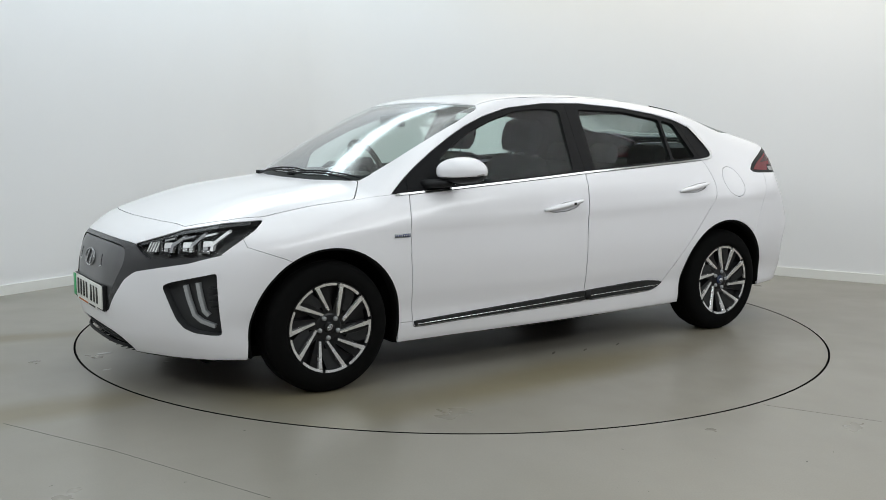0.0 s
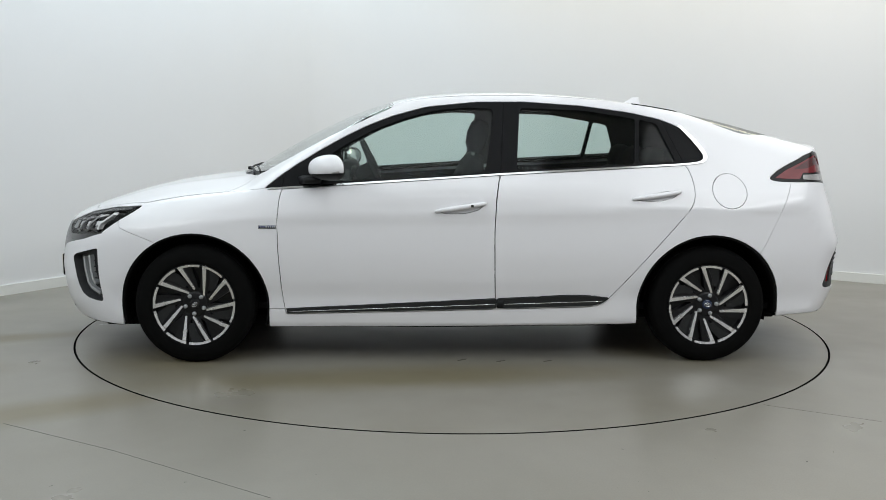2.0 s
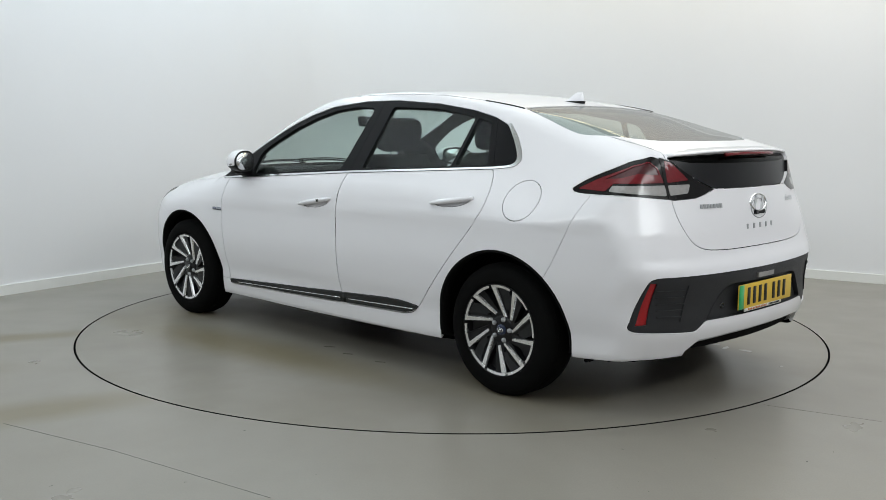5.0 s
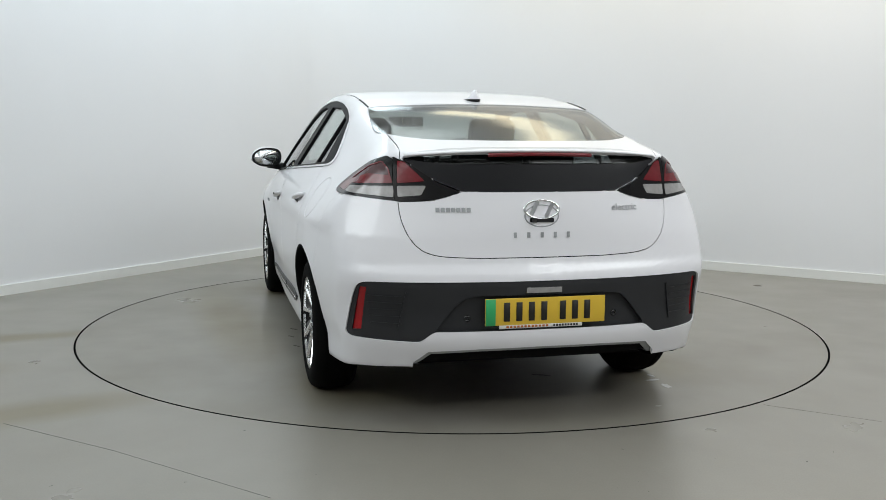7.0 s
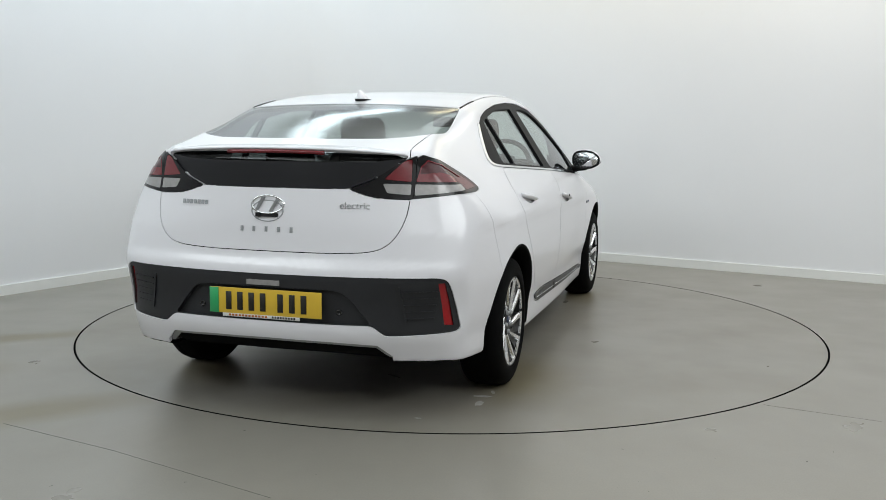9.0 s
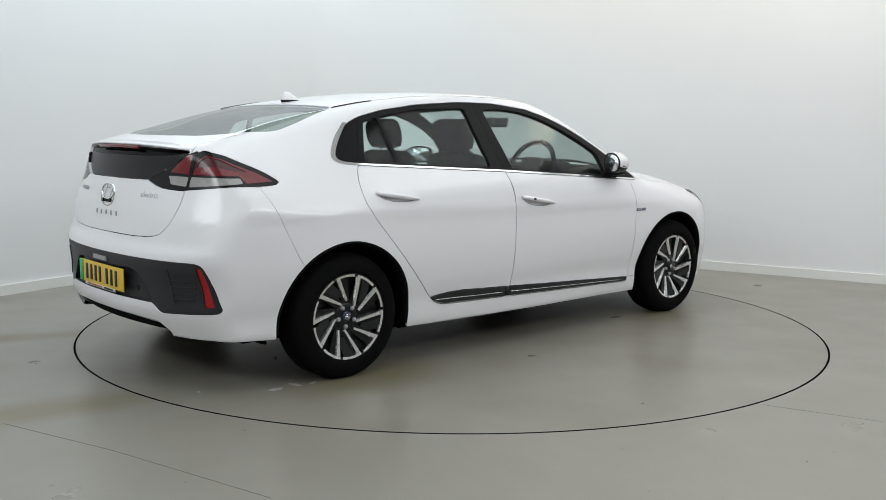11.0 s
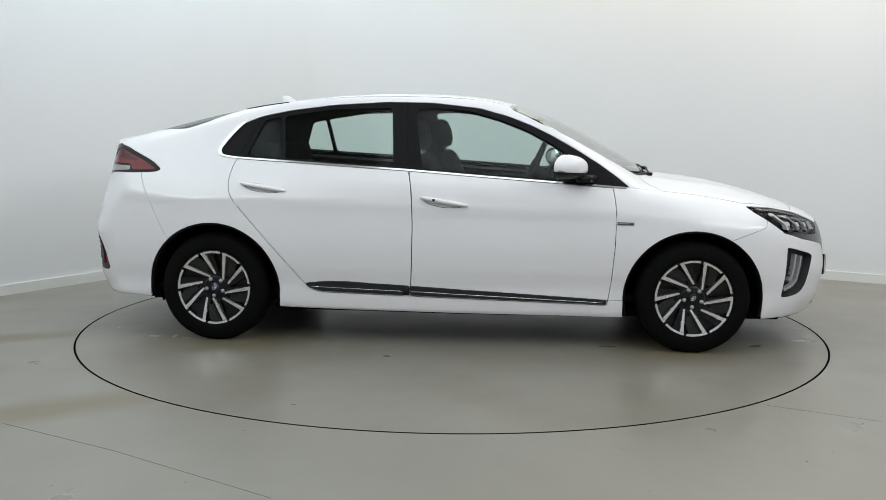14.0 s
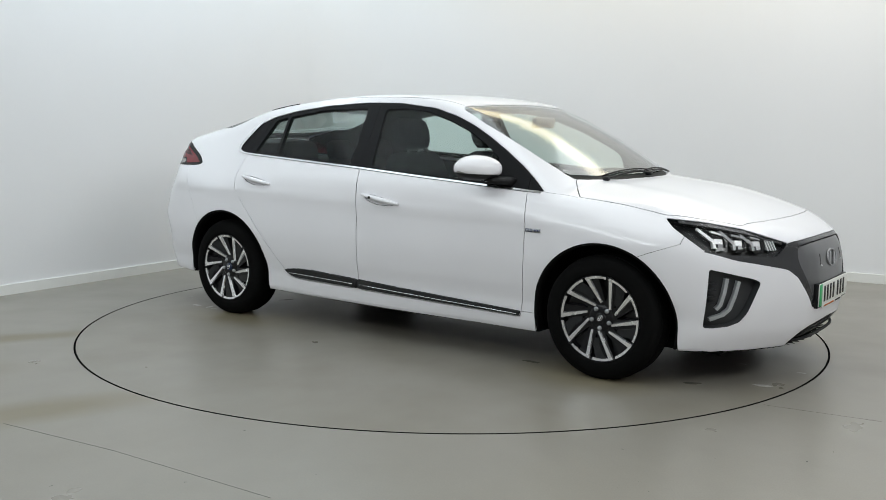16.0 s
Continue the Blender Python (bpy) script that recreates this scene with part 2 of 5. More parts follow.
# ---------------------------------------------------------------- car body form
def curve(keys):
    """A smooth, monotone curve through (at, value) keys, as a function of arrays."""
    k = sorted(keys)
    xs = np.array([a for a, _ in k], float)
    ys = np.array([b for _, b in k], float)
    h = np.diff(xs)
    d = np.diff(ys) / h
    m = np.zeros(len(xs))
    m[0], m[-1] = d[0], d[-1]
    for i in range(1, len(xs) - 1):
        if d[i - 1] * d[i] > 0:
            w1, w2 = 2 * h[i] + h[i - 1], h[i] + 2 * h[i - 1]
            m[i] = (w1 + w2) / (w1 / d[i - 1] + w2 / d[i])

    def f(x):
        x = np.clip(np.asarray(x, float), xs[0], xs[-1])
        i = np.clip(np.searchsorted(xs, x) - 1, 0, len(xs) - 2)
        t = (x - xs[i]) / h[i]
        return ((1 + 2 * t) * (1 - t) ** 2 * ys[i] + t * (1 - t) ** 2 * h[i] * m[i]
                + t * t * (3 - 2 * t) * ys[i + 1] + t * t * (t - 1) * h[i] * m[i + 1])
    return f


def smax(a, b, k):
    return np.maximum(a, b) + np.maximum(k - np.abs(a - b), 0) ** 2 / (4 * k)


BONNET = curve([(2.5, 0.60), (2.30, 0.662), (2.15, 0.733), (1.95, 0.811), (1.73, 0.878), (1.54, 0.920), (1.33, 0.947), (1.1, 0.972), (0.8, 0.985)])
CANOPY = curve([(1.7, 0.66), (1.3, 0.90), (1.12, 1.005), (0.872, 1.15), (0.687, 1.247), (0.504, 1.325), (0.365, 1.37), (0.249, 1.400), (0.104, 1.420),
                (-0.113, 1.435), (-0.35, 1.438), (-0.688, 1.423), (-0.904, 1.400), (-1.119, 1.372), (-1.298, 1.342), (-1.478, 1.306),
                (-1.694, 1.252), (-1.874, 1.205), (-1.981, 1.178), (-2.13, 1.143), (-2.4, 1.09)])
PLAN = curve([(2.4, 0.66), (2.0, 0.775), (1.85, 0.825), (1.6, 0.869), (1.35, 0.888), (0.9, 0.881), (0.0, 0.899), (-1.0, 0.902), (-1.4, 0.900),
              (-1.7, 0.872), (-2.0, 0.828), (-2.4, 0.72)])
SHOULDER = curve([(2.2, 0.62), (1.9, 0.64), (1.6, 0.655), (1.2, 0.72), (0.6, 0.805), (0.0, 0.832), (-0.6, 0.826), (-1.2, 0.808), (-1.45, 0.790), (-1.72, 0.820), (-2.0, 0.85), (-2.3, 0.86)])
NOSE = curve([(0.10, 2.12), (0.19, 2.165), (0.30, 2.213), (0.45, 2.232), (0.58, 2.225), (0.68, 2.195), (0.75, 2.15), (0.85, 2.06)])
NOSE_PLAN = curve([(0.0, 0.0), (0.1, 0.0012), (0.2, 0.006), (0.3, 0.025), (0.39, 0.058), (0.5, 0.112), (0.61, 0.183), (0.70, 0.258), (0.79, 0.358), (0.86, 0.48), (0.95, 0.75)])
TAIL = curve([(0.15, -2.13), (0.28, -2.19), (0.40, -2.232), (0.50, -2.228), (0.60, -2.230), (0.645, -2.222), (0.70, -2.200), (0.85, -2.182), (1.0, -2.156),
              (1.15, -2.130), (1.25, -2.112)])
SILL = curve([(0.10, 0.085), (0.19, 0.047), (0.27, 0.036), (0.33, 0.034), (0.45, 0.012), (0.60, 0.0), (0.76, 0.003), (0.80, 0.006), (2.0, 0.006)])
BOTTOM = curve([(2.4, 0.185), (1.7, 0.185), (0.9, 0.178), (-1.0, 0.20), (-1.8, 0.24), (-2.4, 0.27)])
TUMBLE = 0.62


def half_width(x, z):
    u = np.maximum(z - SHOULDER(x), 0)
    w = np.clip((-1.15 - x) / 0.6, 0, 1)
    w = w * w * (3 - 2 * w)
    lean, bend = TUMBLE + 0.16 * w, 2.5 + 1.3 * w
    e = lean / (2 * bend)
    drop = np.where(u < e, bend * u * u, bend * e * e + lean * (u - e))
    # feature line through the handles, fading towards the front wing
    zl = 0.79 + 0.035 * (0.3 - x) / 2
    crease = 0.007 * np.exp(-((z - zl) / 0.035) ** 2) * np.clip((1.2 - x) / 0.5, 0, 1) * np.clip((x + 2.0) / 0.5, 0, 1)
    # swell over the wheels
    swell = 0.010 * np.exp(-((x - 1.35) / 0.33) ** 2 - ((z - 0.55) / 0.2) ** 2) + 0.008 * np.exp(-((x + 1.35) / 0.38) ** 2 - ((z - 0.58) / 0.2) ** 2)
    return PLAN(x) - SILL(z) - drop + crease + swell


def top_height(x, y):
    a = np.abs(y)
    bonnet = BONNET(x + 0.10 * a * a) - 0.05 * a * a - 0.10 * a ** 4
    # shallow raised flanks of the bonnet
    bonnet = bonnet + 0.008 * np.exp(-((a - 0.48) / 0.10) ** 2) * np.clip((2.1 - x) / 0.5, 0, 1)
    screen = np.clip((x - 0.1) / 0.5, 0, 1)
    rear = np.clip((-1.0 - x) / 0.5, 0, 1)
    canopy = CANOPY(x + 0.26 * a * a * screen - 0.05 * a * a * rear) - (0.055 + 0.03 * rear) * a * a
    return np.maximum(bonnet, canopy), bonnet, canopy


def body_field(x, y, z):
    a = np.abs(y)
    side = a - half_width(x, z)
    _, bonnet, canopy = top_height(x, y)
    top = -smax(-(z - bonnet), -(z - canopy), 0.012)
    front = x - (NOSE(z) - NOSE_PLAN(a))
    ledge = np.exp(-((z - 0.68) / 0.15) ** 2)
    back = (TAIL(z) + (0.22 - 0.05 * ledge + 0.10 * np.clip((z - 0.8) / 0.3, 0, 1)) * a * a + (0.50 - 0.15 * ledge) * a ** 8) - x
    k_side = 0.05 + 0.05 * np.clip((x - 1.2) / 0.3, 0, 1) + 0.03 * np.clip((-1.2 - x) / 0.4, 0, 1)
    f = smax(side, top, k_side)
    f = smax(f, front, 0.07)
    f = smax(f, back, 0.045)
    return smax(f, BOTTOM(x) - z, 0.02)


def surface_hit(origin, way, far=3.0, near=0.0, steps=40):
    """Where rays from inside leave the body (arrays of origins and directions)."""
    lo = np.full(len(way), near)
    hi = np.full(len(way), far)
    for _ in range(steps):
        mid = (lo + hi) / 2
        p = origin + way * mid[:, None]
        out = body_field(p[:, 0], p[:, 1], p[:, 2]) > 0
        hi = np.where(out, mid, hi)
        lo = np.where(out, lo, mid)
    return origin + way * ((lo + hi) / 2)[:, None]
SPINE0, SPINE1, SPINEZ = -1.55, 1.62, 0.52


def shell_grid(step=0.025, fan=36, rows=100):
    """Half of the body's skin (y >= 0): upright slices between two fans of rays at the ends."""
    cols = [(SPINE1, math.pi / 2 * (1 - i / fan)) for i in range(fan)]
    n = int(round((SPINE1 - SPINE0) / step))
    cols += [(SPINE1 + (SPINE0 - SPINE1) * i / n, 0.0) for i in range(n + 1)]
    cols += [(SPINE0, -math.pi / 2 * i / fan) for i in range(1, fan + 1)]
    ang = np.linspace(-math.pi / 2, math.pi / 2, rows + 1)
    org, way = [], []
    for x, al in cols:
        for ph in ang:
            r = math.cos(al)
            org.append((x, 0, SPINEZ))
            way.append((math.sin(al), r * math.cos(ph), r * math.sin(ph)))
    pts = surface_hit(np.array(org), np.array(way))
    return pts.reshape(len(cols), rows + 1, 3)


def body_normal(p, e=0.003):
    p = np.atleast_2d(np.asarray(p, float))
    x, y, z = p[:, 0], p[:, 1], p[:, 2]
    g = np.stack([body_field(x + e, y, z) - body_field(x - e, y, z), body_field(x, y + e, z) - body_field(x, y - e, z),
                  body_field(x, y, z + e) - body_field(x, y, z - e)], -1)
    return g / np.maximum(np.linalg.norm(g, axis=1), 1e-9)[:, None]


def shell_mesh():
    g = shell_grid()
    g[:, 0, 1] = g[:, -1, 1] = 0
    bm = bmesh.new()
    nc, nr, _ = g.shape
    front, back = bm.verts.new(g[0].mean(0)), bm.verts.new(g[-1].mean(0))
    front.co.y = back.co.y = 0
    vs = [[front] * nr] + [[bm.verts.new(g[i, j]) for j in range(nr)] for i in range(1, nc - 1)] + [[back] * nr]
    for i in range(nc - 1):
        for j in range(nr - 1):
            q = []
            for v in (vs[i][j], vs[i + 1][j], vs[i + 1][j + 1], vs[i][j + 1]):
                if v not in q:
                    q.append(v)
            if len(q) > 2:
                bm.faces.new(q)
    bm.normal_update()
    return bm


skin = shell_mesh()
zone_layer = skin.faces.layers.int.new("zone")
ZONES = {"body": 0}


def inside(poly, x, y):
    n, c = len(poly), False
    j = n - 1
    for i in range(n):
        (xi, yi), (xj, yj) = poly[i], poly[j]
        if (yi > y) != (yj > y) and x < (xj - xi) * (y - yi) / (yj - yi) + xi:
            c = not c
        j = i
    return c


R2 = math.sqrt(0.5)
SIDE = (Vector((1, 0, 0)), Vector((0, 0, 1)), lambda c, n: c.y > 0.35 and n.y > 0.12)
SIDEALL = (Vector((1, 0, 0)), Vector((0, 0, 1)), lambda c, n: c.y > 0.40)
TOP = (Vector((1, 0, 0)), Vector((0, 1, 0)), lambda c, n: c.z > 0.6 and n.z > 0.1)
REAR = (Vector((0, 1, 0)), Vector((0, 0, 1)), lambda c, n: c.x < -1.5 and n.x < -0.02)
FRONT = (Vector((0, 1, 0)), Vector((0, 0, 1)), lambda c, n: c.x > 1.6 and n.x > 0.05)
CORNER_F = (Vector((-R2, R2, 0)), Vector((0, 0, 1)), lambda c, n: c.x > 1.45 and n.x + n.y > 0.05)
CORNER_R = (Vector((R2, R2, 0)), Vector((0, 0, 1)), lambda c, n: c.x < -1.5 and n.y - n.x > 0.05)


def rounded(poly, r, n=3):
    """The polygon with its corners turned into short curves."""
    out = []
    for i, p in enumerate(poly):
        p = Vector(p)
        a, b = Vector(poly[i - 1]), Vector(poly[(i + 1) % len(poly)])
        la, lb = (a - p).length, (b - p).length
        if la < 1e-6 or lb < 1e-6 or (a - p).normalized().dot((b - p).normalized()) < -0.9995:
            out.append(p[:])
            continue
        s, e = p + (a - p) * min(0.48, r / la), p + (b - p) * min(0.48, r / lb)
        for k in range(n + 1):
            t = k / n
            out.append(((1 - t) ** 2 * s + 2 * t * (1 - t) * p + t * t * e)[:])
    return out


def carve(zone, poly, view, over=("body",), r=0.0):
    """Cut the skin along a polygon seen in one view, and give the faces inside it to a zone."""
    u, v, where = view
    if r:
        poly = rounded(poly, r)
    zid = ZONES.setdefault(zone, len(ZONES))
    allowed = {ZONES[o] for o in over}
    lo = Vector((min(p[0] for p in poly) - 0.01, min(p[1] for p in poly) - 0.01))
    hi = Vector((max(p[0] for p in poly) + 0.01, max(p[1] for p in poly) + 0.01))

    def near(f, a, b):
        us = [w.co.dot(u) for w in f.verts]
        vs = [w.co.dot(v) for w in f.verts]
        return max(us) >= a[0] and min(us) <= b[0] and max(vs) >= a[1] and min(vs) <= b[1]

    cand = [f for f in skin.faces if f[zone_layer] in allowed and where(f.calc_center_median(), f.normal) and near(f, lo, hi)]
    for i in range(len(poly)):
        a, b = poly[i], poly[(i + 1) % len(poly)]
        e = 0.001
        s, t = (min(a[0], b[0]) - e, min(a[1], b[1]) - e), (max(a[0], b[0]) + e, max(a[1], b[1]) + e)
        pick = [f for f in cand if near(f, s, t)]
        if not pick:
            continue
        rest = set(cand) - set(pick)
        no = (u * -(b[1] - a[1]) + v * (b[0] - a[0])).normalized()
        geom = list({w for f in pick for w in f.verts}) + list({w for f in pick for w in f.edges}) + pick
        out = bmesh.ops.bisect_plane(skin, geom=geom, dist=0.00005, plane_co=u * a[0] + v * a[1], plane_no=no)
        cand = list(rest | {g for g in out["geom"] if isinstance(g, bmesh.types.BMFace)})
    for f in cand:
        c = f.calc_center_median()
        if inside(poly, c.dot(u), c.dot(v)):
            f[zone_layer] = zid


def arch(cx, cz, r):
    pts = [(cx + r * math.cos(math.pi * i / 26), cz + r * math.sin(math.pi * i / 26)) for i in range(27)]
    return [(cx + r - 0.004, 0.0)] + pts + [(cx - r + 0.004, 0.0)]


def disc_poly(cx, cz, r, n=28, sx=1.0):
    return [(cx + sx * r * math.cos(2 * math.pi * i / n), cz + r * math.sin(2 * math.pi * i / n)) for i in range(n)]


# wheel openings
carve("arch", arch(1.355, 0.300, 0.384), SIDEALL)
carve("arch", arch(-1.358, 0.300, 0.386), SIDEALL)
# side windows: chrome border, black frames, panes
BELT = [(0.992, 0.914), (0.730, 0.932), (-0.239, 0.999), (-0.817, 1.032), (-1.233, 1.056)]
ROOFLINE = [(-1.118, 1.289), (-0.961, 1.323), (-0.707, 1.357), (-0.385, 1.377), (-0.125, 1.374), (0.147, 1.345), (0.32, 1.298),
            (0.45, 1.248), (0.57, 1.190), (0.70, 1.118), (0.83, 1.038), (0.92, 0.974), (0.985, 0.922)]
carve("chrome", [(x, z - 0.009) for x, z in BELT] + [(-1.31, 1.055), (-1.345, 1.064), (-1.362, 1.092), (-1.338, 1.135), (-1.302, 1.185), (-1.222, 1.262), (-1.215, 1.254),
                                                     (-1.1, 1.15), (-0.8, 1.15), (0.5, 1.05), (0.9, 0.94)], SIDE, r=0.03)
carve("cpil", BELT[:1] + BELT[1:] + [(-1.305, 1.064), (-1.330, 1.075), (-1.337, 1.096), (-1.315, 1.132), (-1.280, 1.178), (-1.213, 1.252)] + ROOFLINE, SIDE, ("body", "chrome"), r=0.025)
carve("frame_r", [(-1.233, 1.030), (-1.121, 1.300), (-0.9, 1.45), (-0.277, 1.45), (-0.271, 1.368), (-0.239, 0.98)], SIDE, ("cpil",))
carve("frame_f", [(-0.239, 0.95), (-0.271, 1.368), (-0.277, 1.45), (0.2, 1.45), (0.885, 1.05), (0.905, 0.87)], SIDE, ("cpil",))
carve("pane_f", [(-0.216, 1.338), (-0.060, 1.343), (0.103, 1.326), (0.264, 1.283), (0.424, 1.222), (0.582, 1.138), (0.675, 1.076), (0.675, 0.951), (-0.158, 1.006)], SIDE, ("frame_f",), r=0.03)
carve("pane_r", [(-0.358, 1.343), (-0.325, 1.017), (-0.955, 1.053), (-0.984, 1.290), (-0.706, 1.333)], SIDE, ("frame_r",), r=0.02)
carve("pane_q", [(-1.005, 1.288), (-0.980, 1.056), (-1.178, 1.068), (-1.098, 1.266)], SIDE, ("frame_r",), r=0.018)
carve("sail", [(0.86, 0.85), (1.2, 0.85), (1.2, 1.2), (0.80, 1.2)], SIDE, ("cpil",))
# glass in the roof, and the bonnet
carve("windscreen", [(1.155, -0.1), (1.153, 0.0), (1.138, 0.20), (1.085, 0.44), (1.005, 0.605), (0.860, 0.628), (0.683, 0.638), (0.502, 0.630), (0.325, 0.590),
                     (0.347, 0.39), (0.357, 0.15), (0.358, -0.1)], TOP, r=0.03)
carve("bonnet", [(1.200, -0.1), (1.198, 0.0), (1.172, 0.268), (1.104, 0.482), (1.052, 0.588), (1.175, 0.772), (1.40, 0.752), (1.628, 0.735), (1.774, 0.662), (1.93, 0.557),
                 (1.972, 0.35), (1.992, 0.176), (2.0, 0.0), (2.0, -0.1)], TOP, r=0.02)
carve("cowl", [(1.1, -0.1), (1.2, -0.1), (1.198, 0.0), (1.172, 0.268), (1.104, 0.482), (1.050, 0.597), (0.99, 0.612), (0.98, 0.55)], TOP)
carve("rear_glass", [(-1.247, -0.1), (-1.245, 0.0), (-1.237, 0.33), (-1.222, 0.562), (-1.35, 0.580), (-1.46, 0.590), (-1.60, 0.600), (-1.70, 0.570), (-1.79, 0.525),
                     (-1.885, 0.39), (-1.935, 0.18), (-1.948, 0.0), (-1.948, -0.1)], TOP, r=0.05)
carve("roof", [(0.345, -0.1), (0.343, 0.2), (0.325, 0.560), (0.0, 0.562), (-0.6, 0.556), (-1.215, 0.562), (-1.232, 0.33), (-1.24, -0.1)], TOP)
# head lamps and front
carve("lamp", [(-1.204, 0.701), (-0.9645, 0.772), (-0.785, 0.803), (-0.622, 0.817), (-0.634, 0.777), (-0.677, 0.735), (-0.757, 0.671), (-0.90, 0.656), (-1.121, 0.643)], CORNER_F, ("body", "bonnet"), r=0.012)
carve("fog", [(-1.026, 0.520), (-1.020, 0.532), (-0.983, 0.546), (-0.768, 0.593), (-0.756, 0.312), (-0.800, 0.312), (-0.875, 0.321), (-0.925, 0.340), (-0.960, 0.378)], CORNER_F, r=0.014)
carve("grille", [(-0.1, 0.700), (0.22, 0.697), (0.335, 0.688), (0.362, 0.674), (0.382, 0.645), (0.384, 0.602), (0.305, 0.470), (0.258, 0.390), (-0.1, 0.390)], FRONT, r=0.022)
carve("mask", [(-0.1, 0.716), (0.22, 0.713), (0.36, 0.706), (0.41, 0.70), (0.5, 0.67), (0.70, 0.68), (0.79, 0.675), (0.69, 0.632), (0.46, 0.580), (0.40, 0.538), (0.278, 0.378), (-0.1, 0.378)], FRONT, r=0.012)
carve("intake", [(-0.1, 0.303), (0.18, 0.296), (0.27, 0.283), (0.33, 0.258), (0.38, 0.205), (0.40, 0.0), (-0.1, 0.0)], FRONT, r=0.02)
# tail lamps and rear
carve("rearpanel", [(-0.1, 1.147), (0.0, 1.147), (0.3, 1.141), (0.5, 1.132), (0.572, 1.118), (0.509, 1.072), (0.436, 1.022), (0.340, 0.984), (-0.1, 0.984)], REAR, r=0.02)
carve("rearpanel_low", [(-0.1, 1.095), (0.3, 1.095), (0.45, 1.10), (0.6, 1.125), (0.6, 0.96), (-0.1, 0.96)], REAR, ("rearpanel",))
carve("tail_in", [(0.600, 1.122), (0.505, 1.075), (0.436, 1.020), (0.340, 0.982), (0.400, 0.962), (0.459, 0.947), (0.600, 0.941), (0.606, 1.0)], REAR, r=0.01)
carve("tail_out", [(-0.641, 0.982), (-0.70, 1.020), (-0.755, 1.047), (-0.877, 1.102), (-0.966, 1.124), (-1.02, 1.10), (-1.055, 1.013), (-1.06, 0.941), (-0.833, 0.962), (-0.68, 0.962), (-0.645, 0.968)], CORNER_R, r=0.012)
carve("hatch", [(-0.1, 0.715), (0.281, 0.715), (0.433, 0.722), (0.504, 0.741), (0.554, 0.790), (0.585, 0.865), (0.592, 0.94), (0.585, 1.05), (0.573, 1.127), (0.562, 1.155), (0.568, 1.22), (0.56, 1.28), (-0.1, 1.28)], REAR, r=0.05)
carve("bumper_dark", [(-0.1, 0.623), (0.372, 0.623), (0.727, 0.624), (0.762, 0.614), (0.776, 0.560), (0.798, 0.405), (0.785, 0.388), (0.53, 0.376), (0.512, 0.380), (0.463, 0.420), (-0.1, 0.424)], REAR, r=0.02)
carve("reflector", [(0.754, 0.600), (0.728, 0.600), (0.744, 0.420), (0.778, 0.416)], REAR, ("bumper_dark",))
carve("diffuser", [(-0.1, 0.350), (0.267, 0.344), (0.480, 0.334), (0.535, 0.285), (0.535, 0.15), (-0.1, 0.15)], REAR)
# lamp sections
carve("tail_red", [(-0.664, 0.982), (-0.745, 1.026), (-0.880, 1.084), (-0.950, 1.103), (-0.985, 1.076), (-1.012, 1.014), (-0.800, 1.010), (-0.762, 0.976)], CORNER_R, ("tail_out",), r=0.008)
carve("tail_dim", [(-0.770, 1.026), (-0.880, 1.079), (-0.948, 1.098), (-0.980, 1.074), (-0.992, 1.046), (-0.90, 1.052), (-0.83, 1.032)], CORNER_R, ("tail_red",), r=0.006)
carve("tail_clear", [(-0.792, 1.000), (-0.776, 0.976), (-1.024, 0.958), (-1.018, 1.004)], CORNER_R, ("tail_out",), r=0.006)
carve("tail_red_in", [(0.584, 1.106), (0.556, 1.100), (0.482, 1.024), (0.590, 1.014)], REAR, ("tail_in",), r=0.008)
carve("tail_clear_in", [(0.590, 1.004), (0.478, 1.006), (0.498, 0.968), (0.590, 0.960)], REAR, ("tail_in",), r=0.006)
# sill strips, doors, wings, bumpers, filler flap
carve("strip_f", [(0.881, 0.284), (0.875, 0.262), (-0.220, 0.291), (-0.220, 0.342)], SIDE)
carve("strip_r", [(-0.224, 0.342), (-0.224, 0.291), (-0.725, 0.305), (-0.778, 0.318), (-0.822, 0.346), (-0.756, 0.357), (-0.629, 0.363)], SIDE, r=0.01)
carve("door_f", [(0.89, 0.96), (0.895, 0.929), (0.912, 0.868), (0.922, 0.759), (0.920, 0.601), (0.903, 0.372), (0.886, 0.262), (0.875, 0.255), (-0.220, 0.284), (-0.211, 0.467),
                 (-0.206, 0.690), (-0.214, 0.878), (-0.239, 1.02)], SIDE, r=0.03)
carve("door_r", [(-0.239, 1.02), (-0.214, 0.878), (-0.206, 0.690), (-0.211, 0.467), (-0.220, 0.284), (-0.725, 0.297), (-0.785, 0.312), (-0.825, 0.346), (-0.941, 0.481), (-1.092, 0.656),
                 (-1.180, 0.756), (-1.239, 0.828), (-1.262, 0.886), (-1.262, 0.963), (-1.233, 1.06)], SIDE, r=0.06)
carve("cup_f", [(-0.166, 0.851), (-0.08, 0.846), (0.03, 0.826), (0.103, 0.808), (0.04, 0.793), (-0.05, 0.796), (-0.12, 0.814)], SIDE, ("door_f",), r=0.02)
carve("cup_r", [(-1.192, 0.919), (-1.10, 0.911), (-0.99, 0.892), (-0.922, 0.876), (-0.985, 0.862), (-1.08, 0.866), (-1.15, 0.884)], SIDE, ("door_r",), r=0.02)
carve("bumper_r", [(-1.80, 0.958), (-1.84, 0.958), (-2.6, 0.958), (-2.6, 0.05), (-1.52, 0.05), (-1.585, 0.53), (-1.651, 0.641)], SIDEALL)
carve("bumper_r", [(-0.1, 0.96), (0.9, 0.96), (0.9, 0.05), (-0.1, 0.05)], (Vector((0, 1, 0)), Vector((0, 0, 1)), lambda c, n: c.x < -1.78 and c.z < 0.955))
